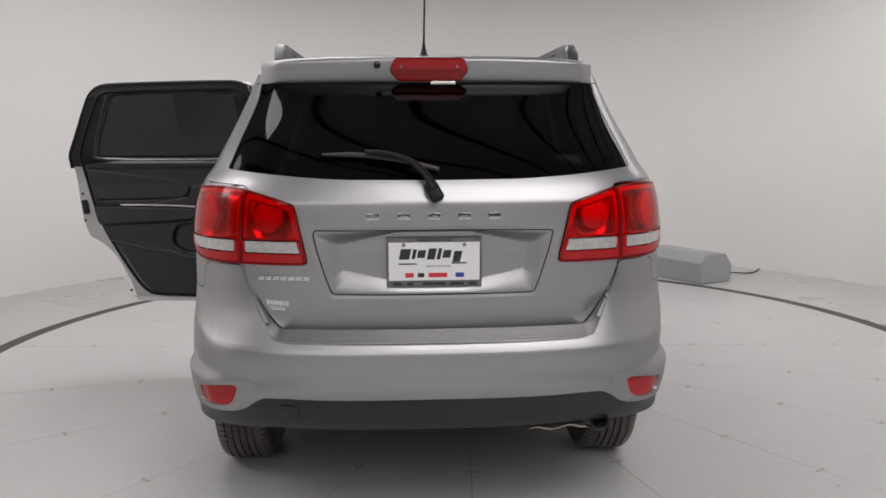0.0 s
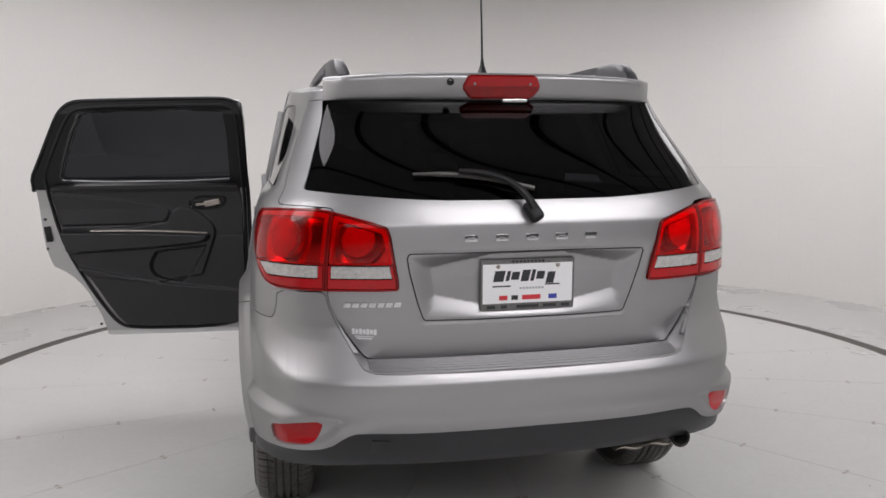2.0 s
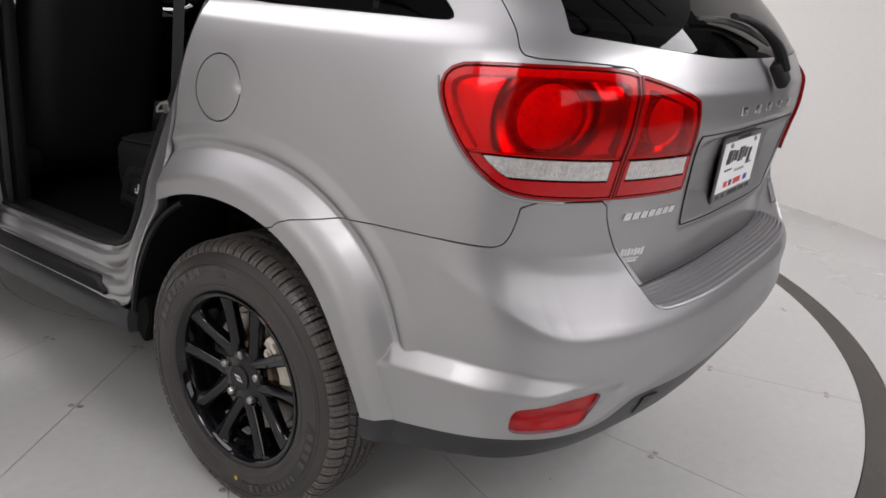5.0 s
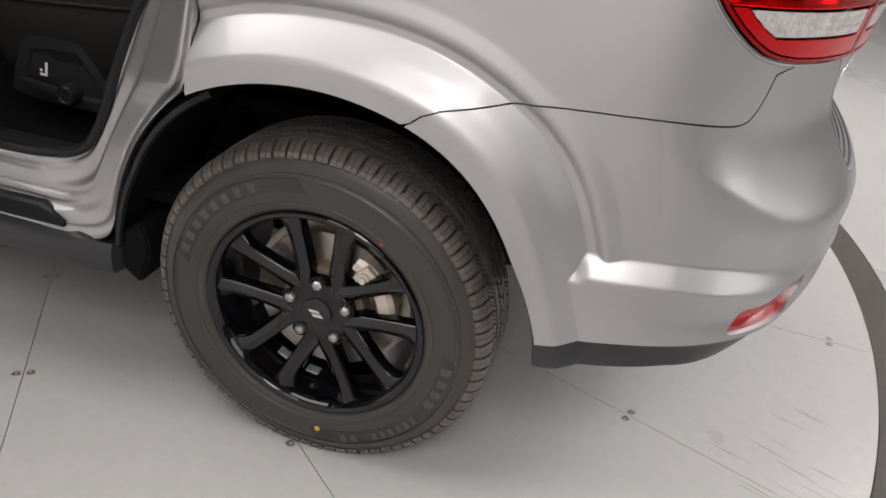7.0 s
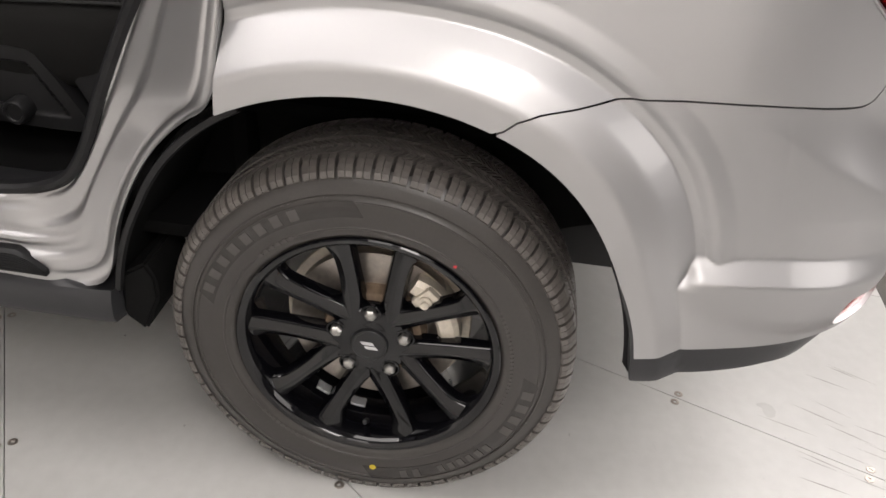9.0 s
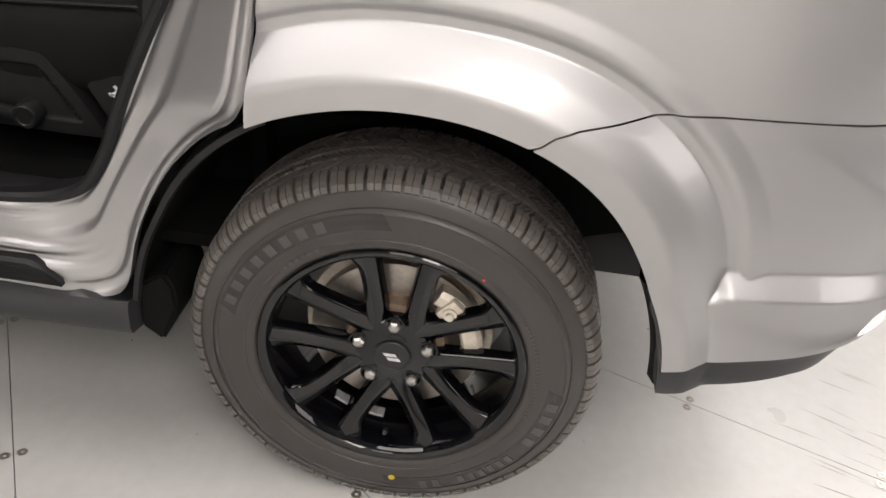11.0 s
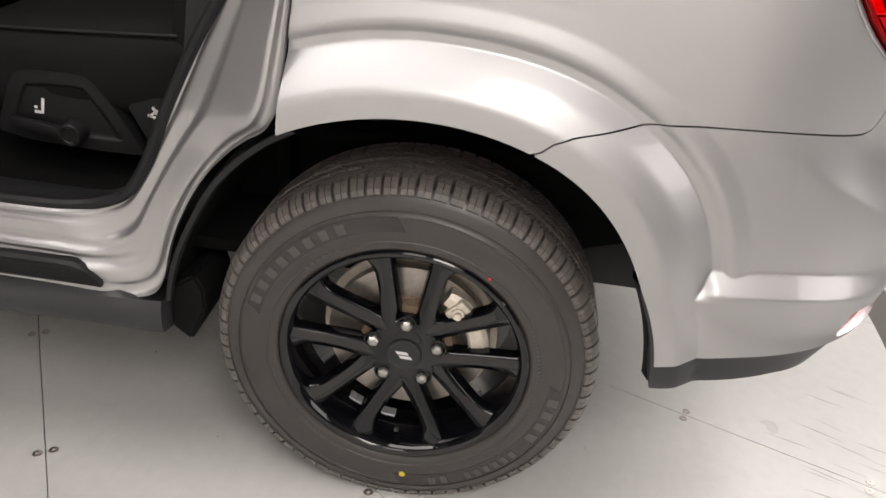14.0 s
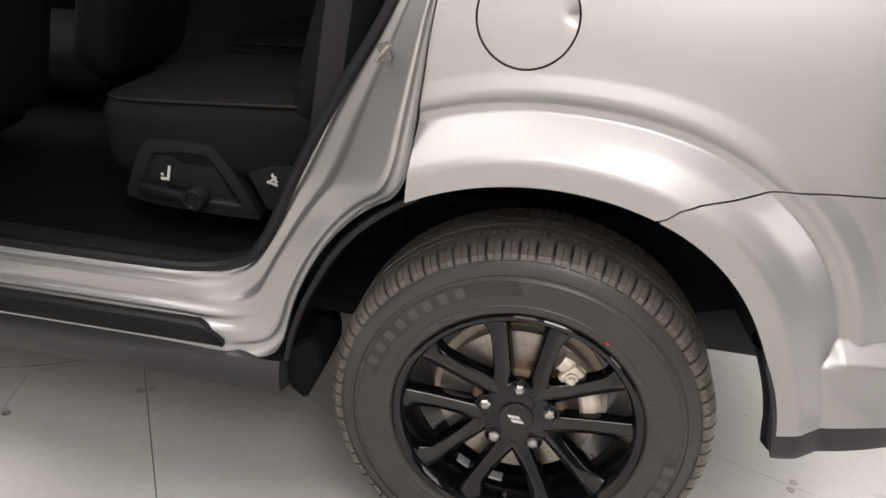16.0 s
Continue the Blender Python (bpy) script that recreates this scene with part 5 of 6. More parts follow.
TYRE = [(-0.090, 0.222), (-0.100, 0.228), (-0.108, 0.236), (-0.1105, 0.2395), (-0.1115, 0.242), (-0.1122, 0.250), (-0.1134, 0.2512), (-0.1134, 0.2532), (-0.1126, 0.2545), (-0.1137, 0.264), (-0.1143, 0.275), (-0.1143, 0.284), (-0.1130, 0.2975), (-0.1142, 0.2990), (-0.1138, 0.3012), (-0.1114, 0.3040), (-0.1102, 0.3072), (-0.1117, 0.3080), (-0.1114, 0.3096), (-0.1092, 0.3106), (-0.1086, 0.3125), (-0.104, 0.325), (-0.0975, 0.337), (-0.087, 0.346), (-0.066, 0.350), (-0.030, 0.3505)]
MESHES = {}
SIZE = 1.03


def letter_mesh(items, rise=0.0012):
    """Raised plain pieces on the sidewall: (angle, radius, width, height)."""
    pieces = []
    for ang_d, r, w, h in items:
        pts = []
        for lift in (0.0, rise):
            for rr in (r - h / 2, r + h / 2):
                for s in (-1, 1):
                    t = radians(ang_d) + s * w / 2 / r
                    x = -np.interp(rr, [p[1] for p in TYRE], [-p[0] for p in TYRE]) - lift - 0.0004
                    pts.append((x, rr * math.cos(t), rr * math.sin(t)))
        pieces.append((pts, [(4, 5, 7, 6), (0, 1, 5, 4), (1, 3, 7, 5), (3, 2, 6, 7), (2, 0, 4, 6)]))
    return joined(*pieces)


def band_mesh(start, stop):
    """One smooth raised band along the sidewall, between two angles."""
    rows = []
    for rr, lift in ((0.2735, 0.0), (0.2735, 0.0007), (0.284, 0.0007), (0.292, 0.0007), (0.3015, 0.0007), (0.3015, 0.0)):
        slant = 3.0 * (rr - 0.2735) / 0.028
        x = -np.interp(rr, [p[1] for p in TYRE], [-p[0] for p in TYRE]) - lift
        rows.append([(x, rr * math.cos(t), rr * math.sin(t)) for t in np.radians(np.linspace(start + slant, stop - slant, 25))])
    return strips(rows)


def wheel_meshes():
    prof = TYRE + [(-x, r) for x, r in TYRE[::-1]]
    MESHES["tyre"] = mesh_of("tyre", *lathe(prof, 120), RUBBER, angle=25)
    MESHES["tread"] = tread_mesh()
    for key in ("tyre", "tread"):
        for q in MESHES[key].vertices:
            q.co.z = max(q.co.z, -0.358 / SIZE)
    big = [(65 - 6.4 * k, 0.288, 0.017, 0.019) for k in range(8)]
    mid = [(188 + 6.2 * k, 0.288, 0.018, 0.020) for k in range(4)] + [(218 + 4.2 * k, 0.290, 0.012, 0.017) for k in range(6)] + [(249 + 5 * k, 0.290, 0.014, 0.019) for k in range(2)]
    MESHES["letters"] = [mesh_of("raised_letter", *letter_mesh([one]), LETTER, smooth=False) for one in big + mid]
    small = [(60 - 3.0 * k, 0.252, 0.008, 0.007) for k in range(6)] + [(318 - 2.6 * k, 0.252, 0.007, 0.008) for k in range(9)] + [(150 + 2.0 * k, 0.252, 0.005, 0.006) for k in range(24)]
    MESHES["small_print"] = mesh_of("small_print", *letter_mesh(small), LETTER, smooth=False)
    MESHES["patches"] = [mesh_of("smooth_band", *band_mesh(*span), PATCH, smooth=False) for span in ((14, 88), (180, 270))]
    rim = [(-0.088, 0.223), (-0.104, 0.2315), (-0.1095, 0.2325), (-0.1115, 0.2300), (-0.110, 0.2235), (-0.1035, 0.2165), (-0.090, 0.2125), (-0.060, 0.2045), (-0.020, 0.196), (0.05, 0.192), (0.10, 0.20), (0.105, 0.225)]
    MESHES["rim"] = mesh_of("wheel", *lathe(rim, 120), GLOSS, angle=35)
    MESHES["spoke_a"], MESHES["spoke_b"] = spoke_mesh(-1), spoke_mesh(1)
    hub = [(-0.04, 0.075), (-0.070, 0.0735), (-0.0775, 0.068), (-0.0795, 0.058), (-0.081, 0.040), (-0.083, 0.0355), (-0.083, 0.0335), (-0.081, 0.0335)]
    MESHES["hub"] = mesh_of("hub", *lathe(hub, 60), GLOSS, angle=35)
    cap = [(-0.080, 0.033), (-0.0875, 0.0325), (-0.0885, 0.0315), (-0.0885, 0.028), (-0.0875, 0.0272), (-0.0880, 0.015), (-0.0882, 0.0002)]
    MESHES["centre_cap"] = mesh_of("centre_cap", *lathe(cap, 48), material("cap_black", (0.012, 0.012, 0.013), 0.4, var=0.1), angle=30)
    bars = []
    for k in (-1, 1):
        y0, z0 = 0.0035 * k, 0.0045 * k
        bars.append(([(-0.0889, y0 + y, z0 + z) for y, z in ((0.0135, 0.0034), (-0.0085, 0.0034), (-0.0135, -0.0034), (0.0085, -0.0034))], [(0, 1, 2, 3)]))
    MESHES["cap_mark"] = mesh_of("cap_mark", *joined(*bars), CHROME, smooth=False)
    pocket = [(-0.0795, 0.0185), (-0.0815, 0.0175), (-0.0815, 0.0155), (-0.076, 0.0145), (-0.070, 0.0145), (-0.070, 0.0002)]
    MESHES["lug_pocket"] = mesh_of("lug_pocket", *lathe(pocket, 24), GLOSS)
    nut = []
    for x, r, s in ((-0.070, 0.0115, 6), (-0.087, 0.0112, 6), (-0.090, 0.0088, 6), (-0.0915, 0.0055, 6), (-0.090, 0.0050, 6), (-0.090, 0.0002, 6)):
        nut.append([(x, r * math.cos(t), r * math.sin(t)) for t in np.linspace(0, 2 * math.pi, s, endpoint=False)])
    MESHES["lug_nut"] = mesh_of("lug_nut", *strips(nut, closed=True), NUT, smooth=False)
    disc = [(-0.030, 0.156), (-0.030, 0.095), (-0.032, 0.092), (-0.052, 0.088), (-0.054, 0.084), (-0.054, 0.03)]
    MESHES["brake_disc"] = mesh_of("brake_disc", *lathe([(-0.008, 0.156), (-0.0285, 0.1565)] + disc[:2], 80), STEEL, angle=30)
    MESHES["disc_hat"] = mesh_of("disc_hat", *lathe(disc[1:], 60), RUST, angle=30)
    MESHES["dust_shield"] = mesh_of("dust_shield", *lathe([(0.004, 0.172), (0.0, 0.170), (0.0, 0.06)], 60), CAST, angle=30)
    rows = []
    for ad in np.linspace(30, 100, 16):
        a = radians(ad)
        thin = 0.008 * (abs(ad - 65) / 35) ** 3
        sec = [(-0.054, 0.118), (-0.060, 0.124), (-0.060, 0.148 - thin), (-0.053, 0.157 - thin), (-0.006, 0.157 - thin), (0.0, 0.148), (0.0, 0.124), (-0.006, 0.118)]
        rows.append([(x, -rr * math.sin(a), rr * math.cos(a)) for x, rr in sec])
    v, f = strips(rows, closed=True)
    f += [tuple(range(8)), tuple(range(len(v) - 8, len(v)))[::-1]]
    MESHES["caliper"] = mesh_of("caliper", v, f, CAST, angle=35)
    bm = bmesh.new()
    block((0.022, 0.046, 0.034), 0.009, bm=bm)
    MESHES["caliper_lug"] = bpy.data.meshes.new("caliper_lug")
    bm.to_mesh(MESHES["caliper_lug"])
    bm.free()
    MESHES["caliper_lug"].materials.append(CAST)
    MESHES["caliper_bolt"] = mesh_of("caliper_bolt", *lathe([(0.004, 0.0120), (-0.006, 0.0120), (-0.007, 0.0075), (-0.013, 0.0070), (-0.014, 0.0002)], 14), CAST, angle=30)
    grey = material("grey_weight", (0.42, 0.43, 0.44), 0.45, 0.5, var=0.1)
    MESHES["weights"] = []
    for a in (-62, -84):
        wt = bmesh.new()
        for k in (0, 1):
            t = radians(a + 4.4 * k)
            block((0.022, 0.0145, 0.005), 0.001, pose(-0.035, 0.189 * math.cos(t), 0.189 * math.sin(t), a + 4.4 * k - 90, 0, 0), 1, bm=wt)
        me = bpy.data.meshes.new("balance_weight")
        wt.to_mesh(me)
        wt.free()
        me.materials.append(grey)
        MESHES["weights"].append(me)
    MESHES["valve"] = mesh_of("valve", *tube([(-0.07, 0.003, -0.199), (-0.088, 0.002, -0.184), (-0.098, 0.002, -0.176)], [0.0055, 0.005, 0.0045], 10), BLACK)
    t = radians(-94)
    ydot = lathe([(0, 0.0065), (-0.0006, 0.006), (-0.0006, 0.0002)], 16)
    MESHES["paint_dot"] = mesh_of("paint_dot", ydot[0] + [-0.1152, 0.274 * math.cos(t), 0.274 * math.sin(t)], ydot[1], YELLOW)
    t = radians(124)
    MESHES["red_dot"] = mesh_of("red_dot", ydot[0] * 0.45 + [-0.1125, 0.247 * math.cos(t), 0.247 * math.sin(t)], ydot[1], REDINK)


def wheel(m):
    if not MESHES:
        wheel_meshes()
    w = put("wheel", MESHES["rim"], car, "gloss black alloy wheel with ten spokes", m)
    for name in ("tyre", "tread", "small_print", "hub", "centre_cap", "cap_mark", "brake_disc", "disc_hat", "dust_shield", "caliper", "valve", "paint_dot", "red_dot"):
        ob = put(name, MESHES[name], w)
        if name in ("tread", "small_print"):
            tagged(ob, kind="stuff")
    for me in MESHES["letters"] + MESHES["patches"] + MESHES["weights"]:
        put(me.name.split(".")[0], me, w)
    for ad in (44, 90):
        yy, zz = -0.131 * math.sin(radians(ad)), 0.131 * math.cos(radians(ad))
        put("caliper_lug", MESHES["caliper_lug"], w, at=pose(-0.056, yy, zz, ad - 90))
        put("caliper_bolt", MESHES["caliper_bolt"], w, at=pose(-0.066, yy, zz))
    for k in range(5):
        turn = pose(0, 0, 0, 72 * k)
        put("spoke", MESHES["spoke_a"], w, at=turn)
        put("spoke", MESHES["spoke_b"], w, at=turn)
        put("lug_pocket", MESHES["lug_pocket"], w, at=turn @ pose(0.001, 0, 0.0635))
        put("lug_nut", MESHES["lug_nut"], w, "steel wheel nut", at=turn @ pose(0.001, 0, 0.0635))
    return w


for axle in (0.0, WHEELBASE):
    grow = Matrix.Scale(SIZE, 4)
    wheel(pose(-0.778, axle, 0.358) @ grow)
    wheel(pose(0.778, axle, 0.358, 0, 0, 180) @ grow)

# ---------------------------------------------------------------- the open rear door, built shut and then swung out
HINGE, SWING = Vector((-0.895, 1.275, 0)), 96.0
door_m = Matrix.Translation(HINGE) @ pose(0, 0, 0, 0, 0, -SWING) @ Matrix.Translation(-HINGE)


DOORSKIN = outline([(0.226, 0.70), (0.21, 0.79), (0.175, 0.86), (0.150, 0.95), (0.134, 1.15), (0.132, 1.27), (0.150, 1.33), (0.19, 1.385), (0.32, 1.645), (0.38, 1.70), (0.46, 1.714), (1.1, 1.724), (1.238, 1.724), (1.26, 1.702), (1.26, 1.3), (1.26, 0.50), (1.24, 0.44), (1.15, 0.43), (0.3, 0.43), (0.226, 0.45)], 1)


def door_outer(p, a, v):
    return np.maximum(np.maximum(DOORSKIN(p[..., 1], p[..., 2]), -DOORWIN(p[..., 1], p[..., 2])), ARCH - rho(p[..., 1], p[..., 2]))


A = grid(-qy(1.35), -qy(0.05), 0.011)
rear_door = panel("rear_door", body_surf, door_outer, A, grid(0.42, 1.645, 0.012), PAINT, car, "open silver rear door with a black inner panel", at=door_m, rim=0.03)
panel("window_glass", master, lambda p, a, v: DOORWIN(p[..., 1], p[..., 2]) - 0.01, A, grid(1.25, 1.60, 0.02), TINT, rear_door, "dark privacy glass", rim=0.004, lift=-0.012)


def inner_x(y, z):
    return -np.minimum(W(z), 0.875) + 0.052


def shell(depth):
    def surf(a, v):
        y, z = np.asarray(a, float), np.asarray(v, float)
        return np.stack([inner_x(y, z) + depth(y, z), y, z], -1)

    return surf


DY, DZ = grid(0.08, 1.28, 0.012), grid(0.42, 1.74, 0.012)


def whole(p, a, v):
    return np.maximum(DOORSKIN(a, v), ARCH + 0.002 - rho(a, v))


panel("inner_frame", shell(lambda y, z: 0 * y), lambda p, a, v: np.maximum(whole(p, a, v) + 0.006, -DOORWIN(a, v)), DY, DZ, PAINT, rear_door, rim=0.03)
panel("window_frame", shell(lambda y, z: 0.006 + 0.010 * smooth01((1.672 - z) / 0.02)), lambda p, a, v: np.maximum(np.maximum(whole(p, a, v) + 0.010, 1.245 - v), -DOORWIN(a, v)), DY, DZ, BLACK, rear_door, "black window frame", rim=0.02)
made("frame_seal", *tube([(float(inner_x(0, z)) + 0.016, y, z) for y, z in resample(rounded([(1.225, 0.55), (1.235, 1.0), (1.235, 1.63), (1.20, 1.682), (1.10, 1.686), (0.46, 1.678), (0.38, 1.645), (0.225, 1.36), (0.205, 1.30), (0.205, 1.2), (0.232, 1.06), (0.272, 0.93), (0.33, 0.81), (0.44, 0.62), (0.525, 0.50), (0.61, 0.474), (1.15, 0.472)], 2), 120, True)], 0.009, 8, closed=True), BLACK, rear_door, "black rubber seal")
rim = resample(rounded([(0.128, 1.24), (0.138, 1.31), (0.178, 1.375), (0.325, 1.645), (0.385, 1.698), (0.46, 1.710), (1.1, 1.722), (1.215, 1.716), (1.254, 1.665), (1.256, 1.0), (1.254, 0.50)], 2, closed=False), 90)
for deep in (-0.004, 0.014):
    made("edge_seal", *tube([(float(inner_x(0, z)) - deep, y, z) for y, z in rim], 0.0095, 8), BLACK, rear_door, "black rubber door edge seal")
ARMREST = outline([(0.10, 1.032), (0.52, 1.030), (1.02, 1.008), (1.052, 0.992), (1.04, 0.955), (0.98, 0.935), (0.755, 0.916), (0.63, 0.908), (0.10, 0.885)], 1)
SWEEP = outline([(0.86, 1.15), (0.955, 1.144), (1.02, 1.100), (1.066, 1.050), (1.080, 1.012), (1.072, 0.965), (0.975, 0.700), (0.10, 0.80), (0.10, 1.04), (0.80, 1.045)], 1)
POCKET = outline([(0.755, 0.914), (0.722, 0.868), (0.708, 0.82), (0.722, 0.775), (0.758, 0.750), (0.80, 0.737), (0.908, 0.716), (1.045, 0.948), (0.99, 0.932)], 1)
BIN = outline([(0.10, 0.885), (0.35, 0.832), (0.504, 0.797), (0.648, 0.756), (0.797, 0.730), (1.0, 0.706), (1.30, 0.672), (1.30, 0.40), (0.10, 0.40)], 1)
PAD = outline([(0.10, 1.240), (0.25, 1.234), (0.43, 1.210), (0.675, 1.184), (0.807, 1.154), (0.840, 1.13), (0.828, 1.083), (0.788, 1.052), (0.10, 1.046)], 1)


def card_depth(y, z):
    d = 0.030 + 0.012 * smooth01((z - 1.225) / 0.03)
    d = d + 0.012 * smooth01(-SWEEP(y, z) / 0.012)
    d = d + 0.040 * smooth01(-ARMREST(y, z) / 0.022)
    d = d - 0.030 * smooth01(-POCKET(y, z) / 0.018)
    d = d + 0.018 * smooth01(-BIN(y, z) / 0.012)
    d = d + 0.014 * smooth01(-PAD(y, z) / 0.010)
    return d - 0.004 * np.exp(-((z - 0.987) / 0.004) ** 2) * (y > 1.085)


CARD = outline([(0.250, 1.10), (0.226, 1.225), (0.232, 1.26), (0.27, 1.268), (1.19, 1.268), (1.222, 1.25), (1.224, 0.60), (1.19, 0.50), (1.12, 0.49), (0.62, 0.485), (0.545, 0.52), (0.385, 0.79), (0.298, 0.872)], 2)
panel("door_card", shell(card_depth), lambda p, a, v: CARD(a, v), grid(0.2, 1.25, 0.006), grid(0.46, 1.30, 0.006), PANEL, rear_door, "black moulded inner door panel", rim=0.025)


def on_card(y, z, lift=0.0):
    return float(inner_x(y, z) + card_depth(np.array(y), np.array(z))) + lift


made("trim_strip", *tube([(on_card(y, z, 0.002), y, z) for y, z in zip(np.linspace(0.42, 1.03, 20), np.linspace(1.021, 0.999, 20) + 0.006 * np.sin(np.linspace(0, 3.1, 20)))], 0.006, 8, flat=0.9), STEEL, rear_door, "bright metal strip")
hz, hy = 1.168, 1.035
shape = rounded([(hy - 0.098, hz - 0.006), (hy - 0.070, hz + 0.032), (hy + 0.095, hz + 0.030), (hy + 0.102, hz + 0.012), (hy + 0.075, hz - 0.032), (hy - 0.085, hz - 0.034)], 2)
oval = [(on_card(y, z, 0.002), y, z) for y, z in shape]
made("handle_bezel", *tube(oval, 0.0065, 8, closed=True), GLOSS, rear_door)
cup = bmesh.new()
cup.faces.new([cup.verts.new((on_card(hy, hz, 0.0015), y, z)) for y, z in shape])
part("handle_cup", cup, BLACK, rear_door)
bm = bmesh.new()
block((0.018, 0.090, 0.034), 0.008, pose(on_card(hy, hz, 0.006), hy + 0.030, hz - 0.002, 12, 8, 0), 3, bm=bm)
block((0.014, 0.060, 0.014), 0.006, pose(on_card(hy, hz, 0.005), hy - 0.030, hz - 0.010, 4, 0, 0), 3, bm=bm)
part("door_handle", bm, STEEL, rear_door, "bright metal inner door handle")
bm = bmesh.new()
block((0.020, 0.030, 0.085), 0.004, pose(float(inner_x(0, 1.0)) + 0.008, 0.182, 1.005, 8, 0, 0), bm=bm)
part("door_latch", bm, BLACK, rear_door, "black door latch")
for y, z in ((0.168, 1.085), (0.172, 0.925), (0.43, 0.50)):
    v, f = lathe([(0.0, 0.0075), (0.004, 0.0075), (0.006, 0.005), (0.006, 0.0002)], 12, "x")
    made("latch_screw", v + [float(inner_x(0, z)) + 0.001, y, z], f, SOOT, rear_door)
for z in (1.10, 0.78):
    bm = bmesh.new()
    block((0.05, 0.02, 0.055), 0.004, pose(-0.872, 1.268, z), bm=bm)
    block((0.02, 0.05, 0.045), 0.004, pose(-0.856, 1.285, z), bm=bm)
    v, f = lathe([(-0.036, 0.002), (-0.036, 0.008), (0.036, 0.008), (0.036, 0.002)], 14, "z")
    h = part("door_hinge", bm, STEEL, car, "bare metal hinge")
    made("hinge_pin", v + [-0.89, 1.277, z], f, STEEL, h)


# ---------------------------------------------------------------- the cabin
def soft(size, at, bevel=0.05, puff=0.02, mat=CLOTH, name="cushion", parent=None, label="", cuts=10, seams=()):
    bm = bmesh.new()
    bmesh.ops.create_cube(bm, size=1)
    bmesh.ops.subdivide_edges(bm, edges=bm.edges[:], cuts=cuts, use_grid_fill=True)
    for q in bm.verts:
        u = q.co * 2
        co = Vector([c * s / 2 for c, s in zip(u, size)])
        core = Vector([max(-s / 2 + bevel, min(s / 2 - bevel, c)) for c, s in zip(co, size)])
        d = co - core
        if d.length > 1e-9:
            co = core + d.normalized() * bevel * min(1.0, d.length / bevel * 1.0) if d.length > bevel else core + d
        k = (1 - u.x**2) * (1 - u.y**2) * (1 - u.z**2)
        edge = [(1 - u.y**2) * (1 - u.z**2), (1 - u.x**2) * (1 - u.z**2), (1 - u.x**2) * (1 - u.y**2)]
        for n in range(3):
            if abs(u[n]) > 0.99:
                co[n] += math.copysign(puff * edge[n], u[n])
        for axis, where in seams:
            co *= 1 - 0.012 * math.exp(-(((u[axis] - where) / 0.06) ** 2))
        q.co = co
    return part(name, bm, mat, parent, label, at, angle=60)


cab = new("rear_seat")
cab.parent = car
tagged(cab, "dark grey cloth rear seat")


def bench(x0):
    soft((0.50, 0.56, 0.20), pose(x0, 0.72, 0.735, -4, 0, 0), 0.055, 0.022, name="seat_cushion", parent=cab, cuts=22, seams=((0, 0.55), (0, -0.55), (1, 0.45)))
    line = [(-0.243, -0.22, 0.088), (-0.243, 0.20, 0.088), (-0.225, 0.262, 0.088), (-0.17, 0.275, 0.088), (0.17, 0.275, 0.088), (0.225, 0.262, 0.088), (0.243, 0.20, 0.088), (0.243, -0.22, 0.088)]
    made("piping", *tube(resample(rounded(line, 2, closed=False), 60), 0.0035, 6), BACKING, cab, "stitched seat piping", at=pose(x0, 0.72, 0.735, -4, 0, 0))
    soft((0.50, 0.17, 0.72), pose(x0, 0.40, 1.10, 16, 0, 0), 0.055, 0.02, name="backrest", parent=cab, seams=((0, 0.5), (0, -0.5)))
    soft((0.26, 0.10, 0.19), pose(x0, 0.285, 1.50, 14, 0, 0), 0.04, 0.01, name="headrest", parent=cab)


bench(-0.335)
bench(0.335)
TRIMP = outline([(0.935, 0.585), (0.925, 0.63), (0.885, 0.725), (0.86, 0.738), (0.73, 0.745), (0.70, 0.725), (0.612, 0.592), (0.62, 0.575)], 1)
side_surf = lambda out: (lambda a, v: np.stack([-0.596 - out(a, v), np.asarray(a, float) * -1, np.asarray(v, float)], -1))
panel("seat_side_cover", side_surf(lambda a, v: 0.012 - 0.006 * smooth01(-(TRIMP(-a, v) + 0.028) / 0.008)), lambda p, a, v: TRIMP(-a, v), grid(-0.95, -0.59, 0.006), grid(0.56, 0.76, 0.006), SHADE, cab, "dark grey plastic seat side cover", rim=0.04)
LATCH = outline([(0.655, 0.705), (0.50, 0.715), (0.52, 0.60), (0.60, 0.60), (0.612, 0.62)], 1)
panel("latch_cover", side_surf(lambda a, v: 0.004 + 0 * a), lambda p, a, v: LATCH(-a, v), grid(-0.67, -0.48, 0.006), grid(0.58, 0.73, 0.006), BLACK, cab, rim=0.04)
bm = bmesh.new()
block((0.018, 0.14, 0.026), 0.008, pose(-0.625, 0.82, 0.622, 6, 0, 0), bm=bm)
lever = part("recline_lever", bm, BLACK, cab)
v, f = lathe([(0.02, 0.026), (-0.012, 0.025), (-0.016, 0.022), (-0.016, 0.017), (-0.013, 0.015), (-0.013, 0.0002)], 28)
made("lever_knob", v, f, SHADE, lever, at=pose(-0.622, 0.758, 0.617))
bm = bmesh.new()
block((0.0015, 0.006, 0.030), 0, pose(-0.6045, 0.826, 0.664, 10, 0, 0), bm=bm)
block((0.0015, 0.020, 0.006), 0, pose(-0.6045, 0.836, 0.648), bm=bm)
block((0.0015, 0.006, 0.006), 0, pose(-0.6045, 0.842, 0.658), bm=bm)
part("lever_symbol", bm, WHITEINK, cab, smooth=False)
bm = bmesh.new()
block((0.0015, 0.026, 0.005), 0, pose(-0.602, 0.588, 0.668, 14, 0, 0), bm=bm)
block((0.0015, 0.006, 0.022), 0, pose(-0.602, 0.583, 0.680, -30, 0, 0), bm=bm)
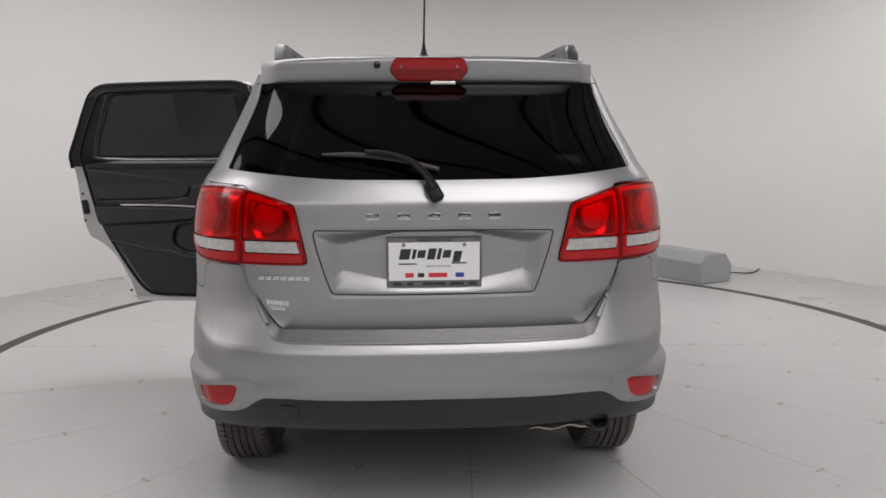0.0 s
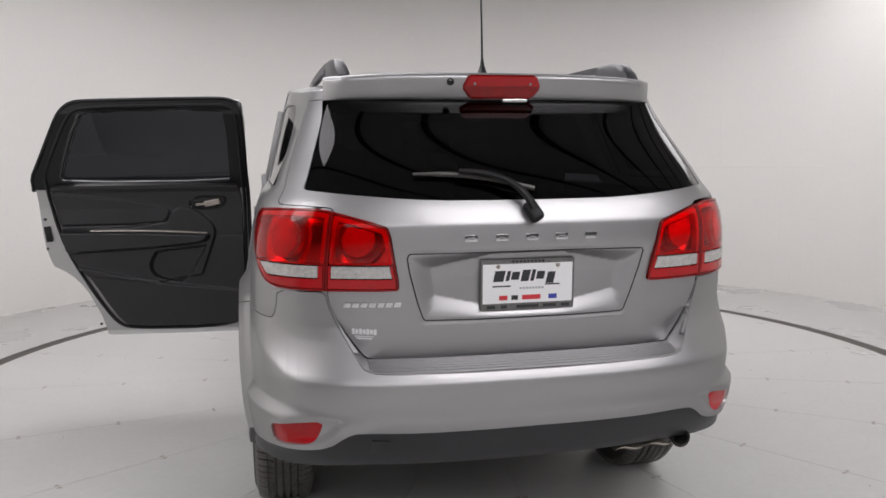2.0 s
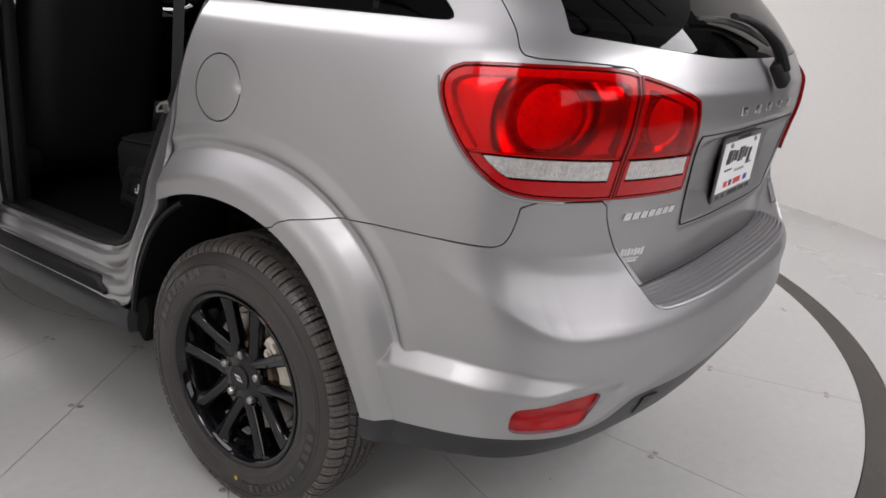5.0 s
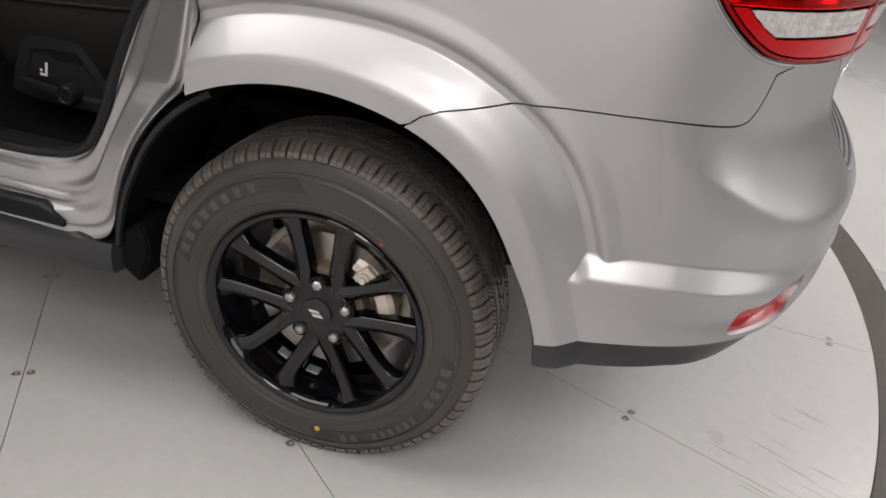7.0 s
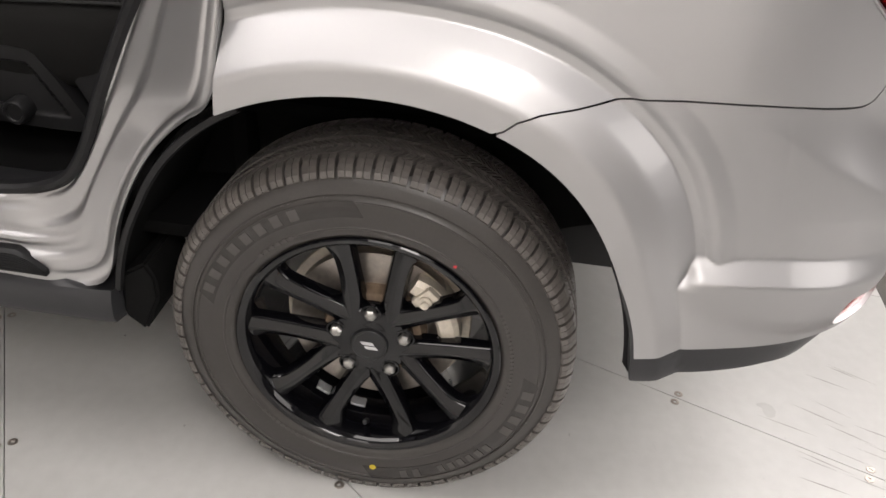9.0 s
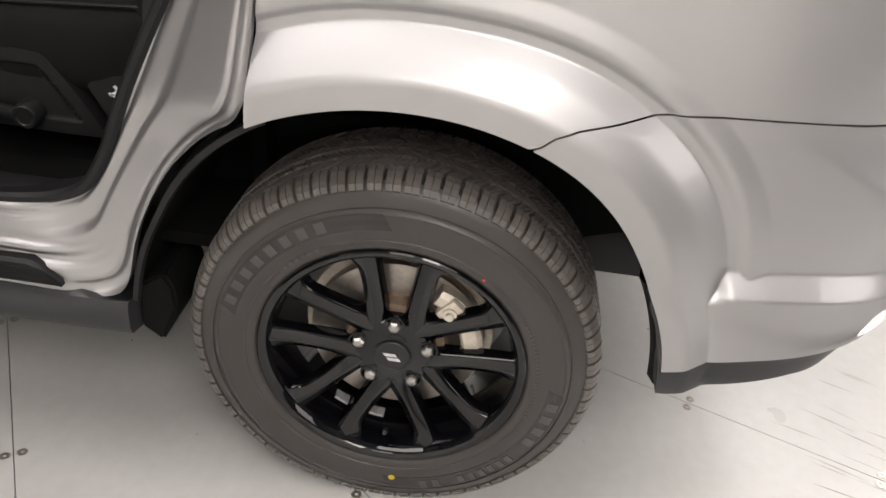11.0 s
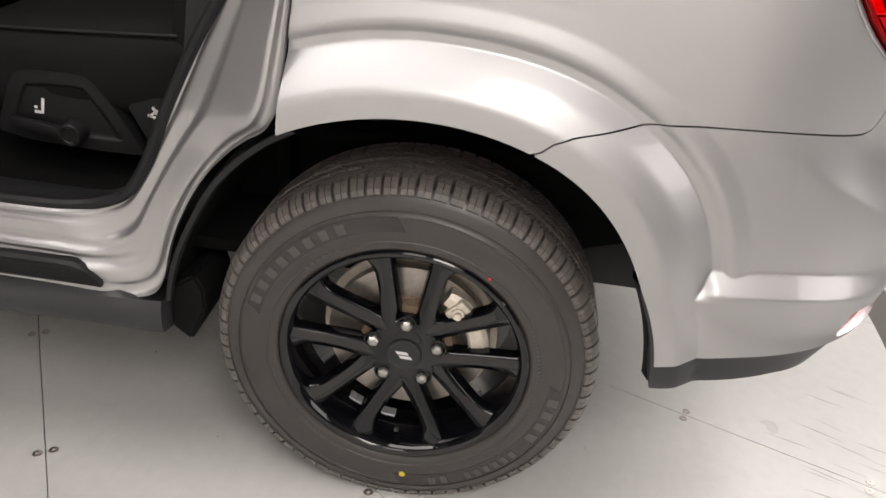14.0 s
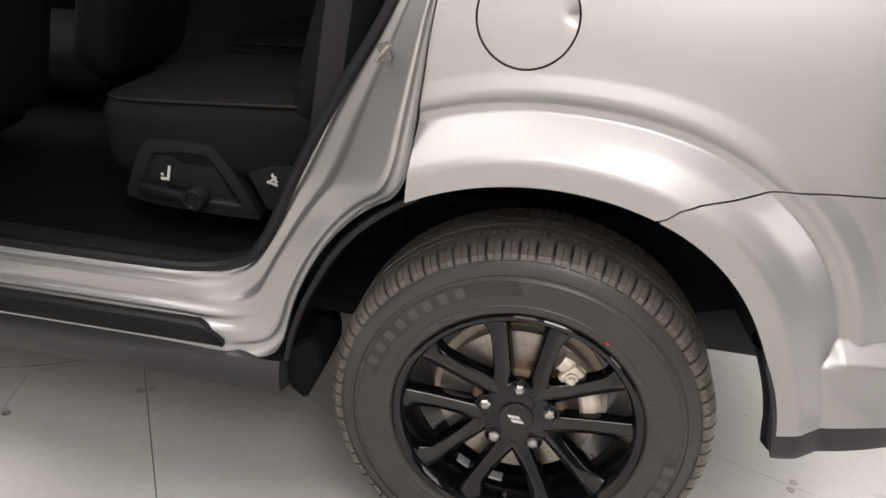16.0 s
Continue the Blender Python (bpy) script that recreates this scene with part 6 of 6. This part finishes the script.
block((0.0015, 0.024, 0.005), 0, pose(-0.602, 0.588, 0.676, -38, 0, 0), bm=bm)
part("latch_symbol", bm, WHITEINK, cab, smooth=False)
# belt
v, f = strips([[(-0.755 + 0.02 * t, 0.36 + 0.10 * t - 0.024, 1.36 - 0.74 * t) for t in np.linspace(0, 1, 16)], [(-0.755 + 0.02 * t - 0.001, 0.36 + 0.10 * t + 0.024, 1.36 - 0.74 * t) for t in np.linspace(0, 1, 16)]])
made("seat_belt", v, f, material("belt_web", (0.010, 0.010, 0.0105), 0.7, var=0.2, fine=900), cab, "dark grey seat belt")
# front seats
fs = new("front_seat")
fs.parent = car
tagged(fs, "dark grey cloth front seat")
for x0 in (-0.40, 0.40):
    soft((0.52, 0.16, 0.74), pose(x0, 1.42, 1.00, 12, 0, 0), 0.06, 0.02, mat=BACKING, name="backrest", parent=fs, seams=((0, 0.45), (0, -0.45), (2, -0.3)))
    soft((0.52, 0.52, 0.18), pose(x0, 1.74, 0.66), 0.06, 0.02, name="seat_cushion", parent=fs)
    soft((0.26, 0.10, 0.20), pose(x0, 1.32, 1.47, 12, 0, 0), 0.04, 0.01, name="headrest", parent=fs)
v, f = lathe([(0.03, 0.06), (-0.02, 0.058), (-0.028, 0.05), (-0.028, 0.03), (-0.02, 0.026), (-0.02, 0.0002)], 30)
made("seat_hinge", v, f, BLACK, fs, at=pose(-0.67, 1.43, 0.66))
bm = bmesh.new()
block((1.60, 2.3, 0.03), 0.01, pose(0, 1.35, 0.505), bm=bm)
block((1.30, 1.1, 0.03), 0.01, pose(0, -0.25, 0.70), bm=bm)
block((1.30, 0.03, 0.22), 0.01, pose(0, 0.30, 0.60), bm=bm)
part("cabin_floor", bm, CARPET, car, "black carpet")
bm = bmesh.new()
block((0.055, 0.95, 0.012), 0.004, pose(-0.775, 1.10, 0.556), bm=bm)
part("sill_plate", bm, BLACK, car)
bm = bmesh.new()
block((1.3, 0.35, 0.35), 0.08, pose(0, 2.42, 0.98), bm=bm)
part("dashboard", bm, BLACK, car)

# ---------------------------------------------------------------- loose things in the studio
bm = bmesh.new()
ends = []
for y in (0.0, 0.75):
    ends.append([bm.verts.new((x, y, z)) for x, z in ((-0.21, 0.0), (0.21, 0.0), (0.225, 0.15), (0.13, 0.27), (-0.13, 0.285), (-0.225, 0.20))])
for i in range(6):
    bm.faces.new((ends[0][i], ends[0][(i + 1) % 6], ends[1][(i + 1) % 6], ends[1][i]))
bm.faces.new(ends[0][::-1]), bm.faces.new(ends[1])
bmesh.ops.bevel(bm, geom=bm.edges[:], offset=0.004, segments=2, affect="EDGES")
box = part("equipment_box", bm, BOXM, None, "", pose(2.93, 3.87, 0.004, 0, 0, 28))
tagged(box, "grey painted sheet-metal cover box on the floor", "box")
v, f = tube(resample(rounded([(2.95, 4.45, 0.006), (3.25, 4.38, 0.012), (3.5, 4.3, 0.007), (3.7, 4.6, 0.007)], 2, closed=False), 30), 0.006, 8)
cable = made("cable", v, f, BLACK)
tagged(cable, "black power cable lying on the studio floor", "cable")
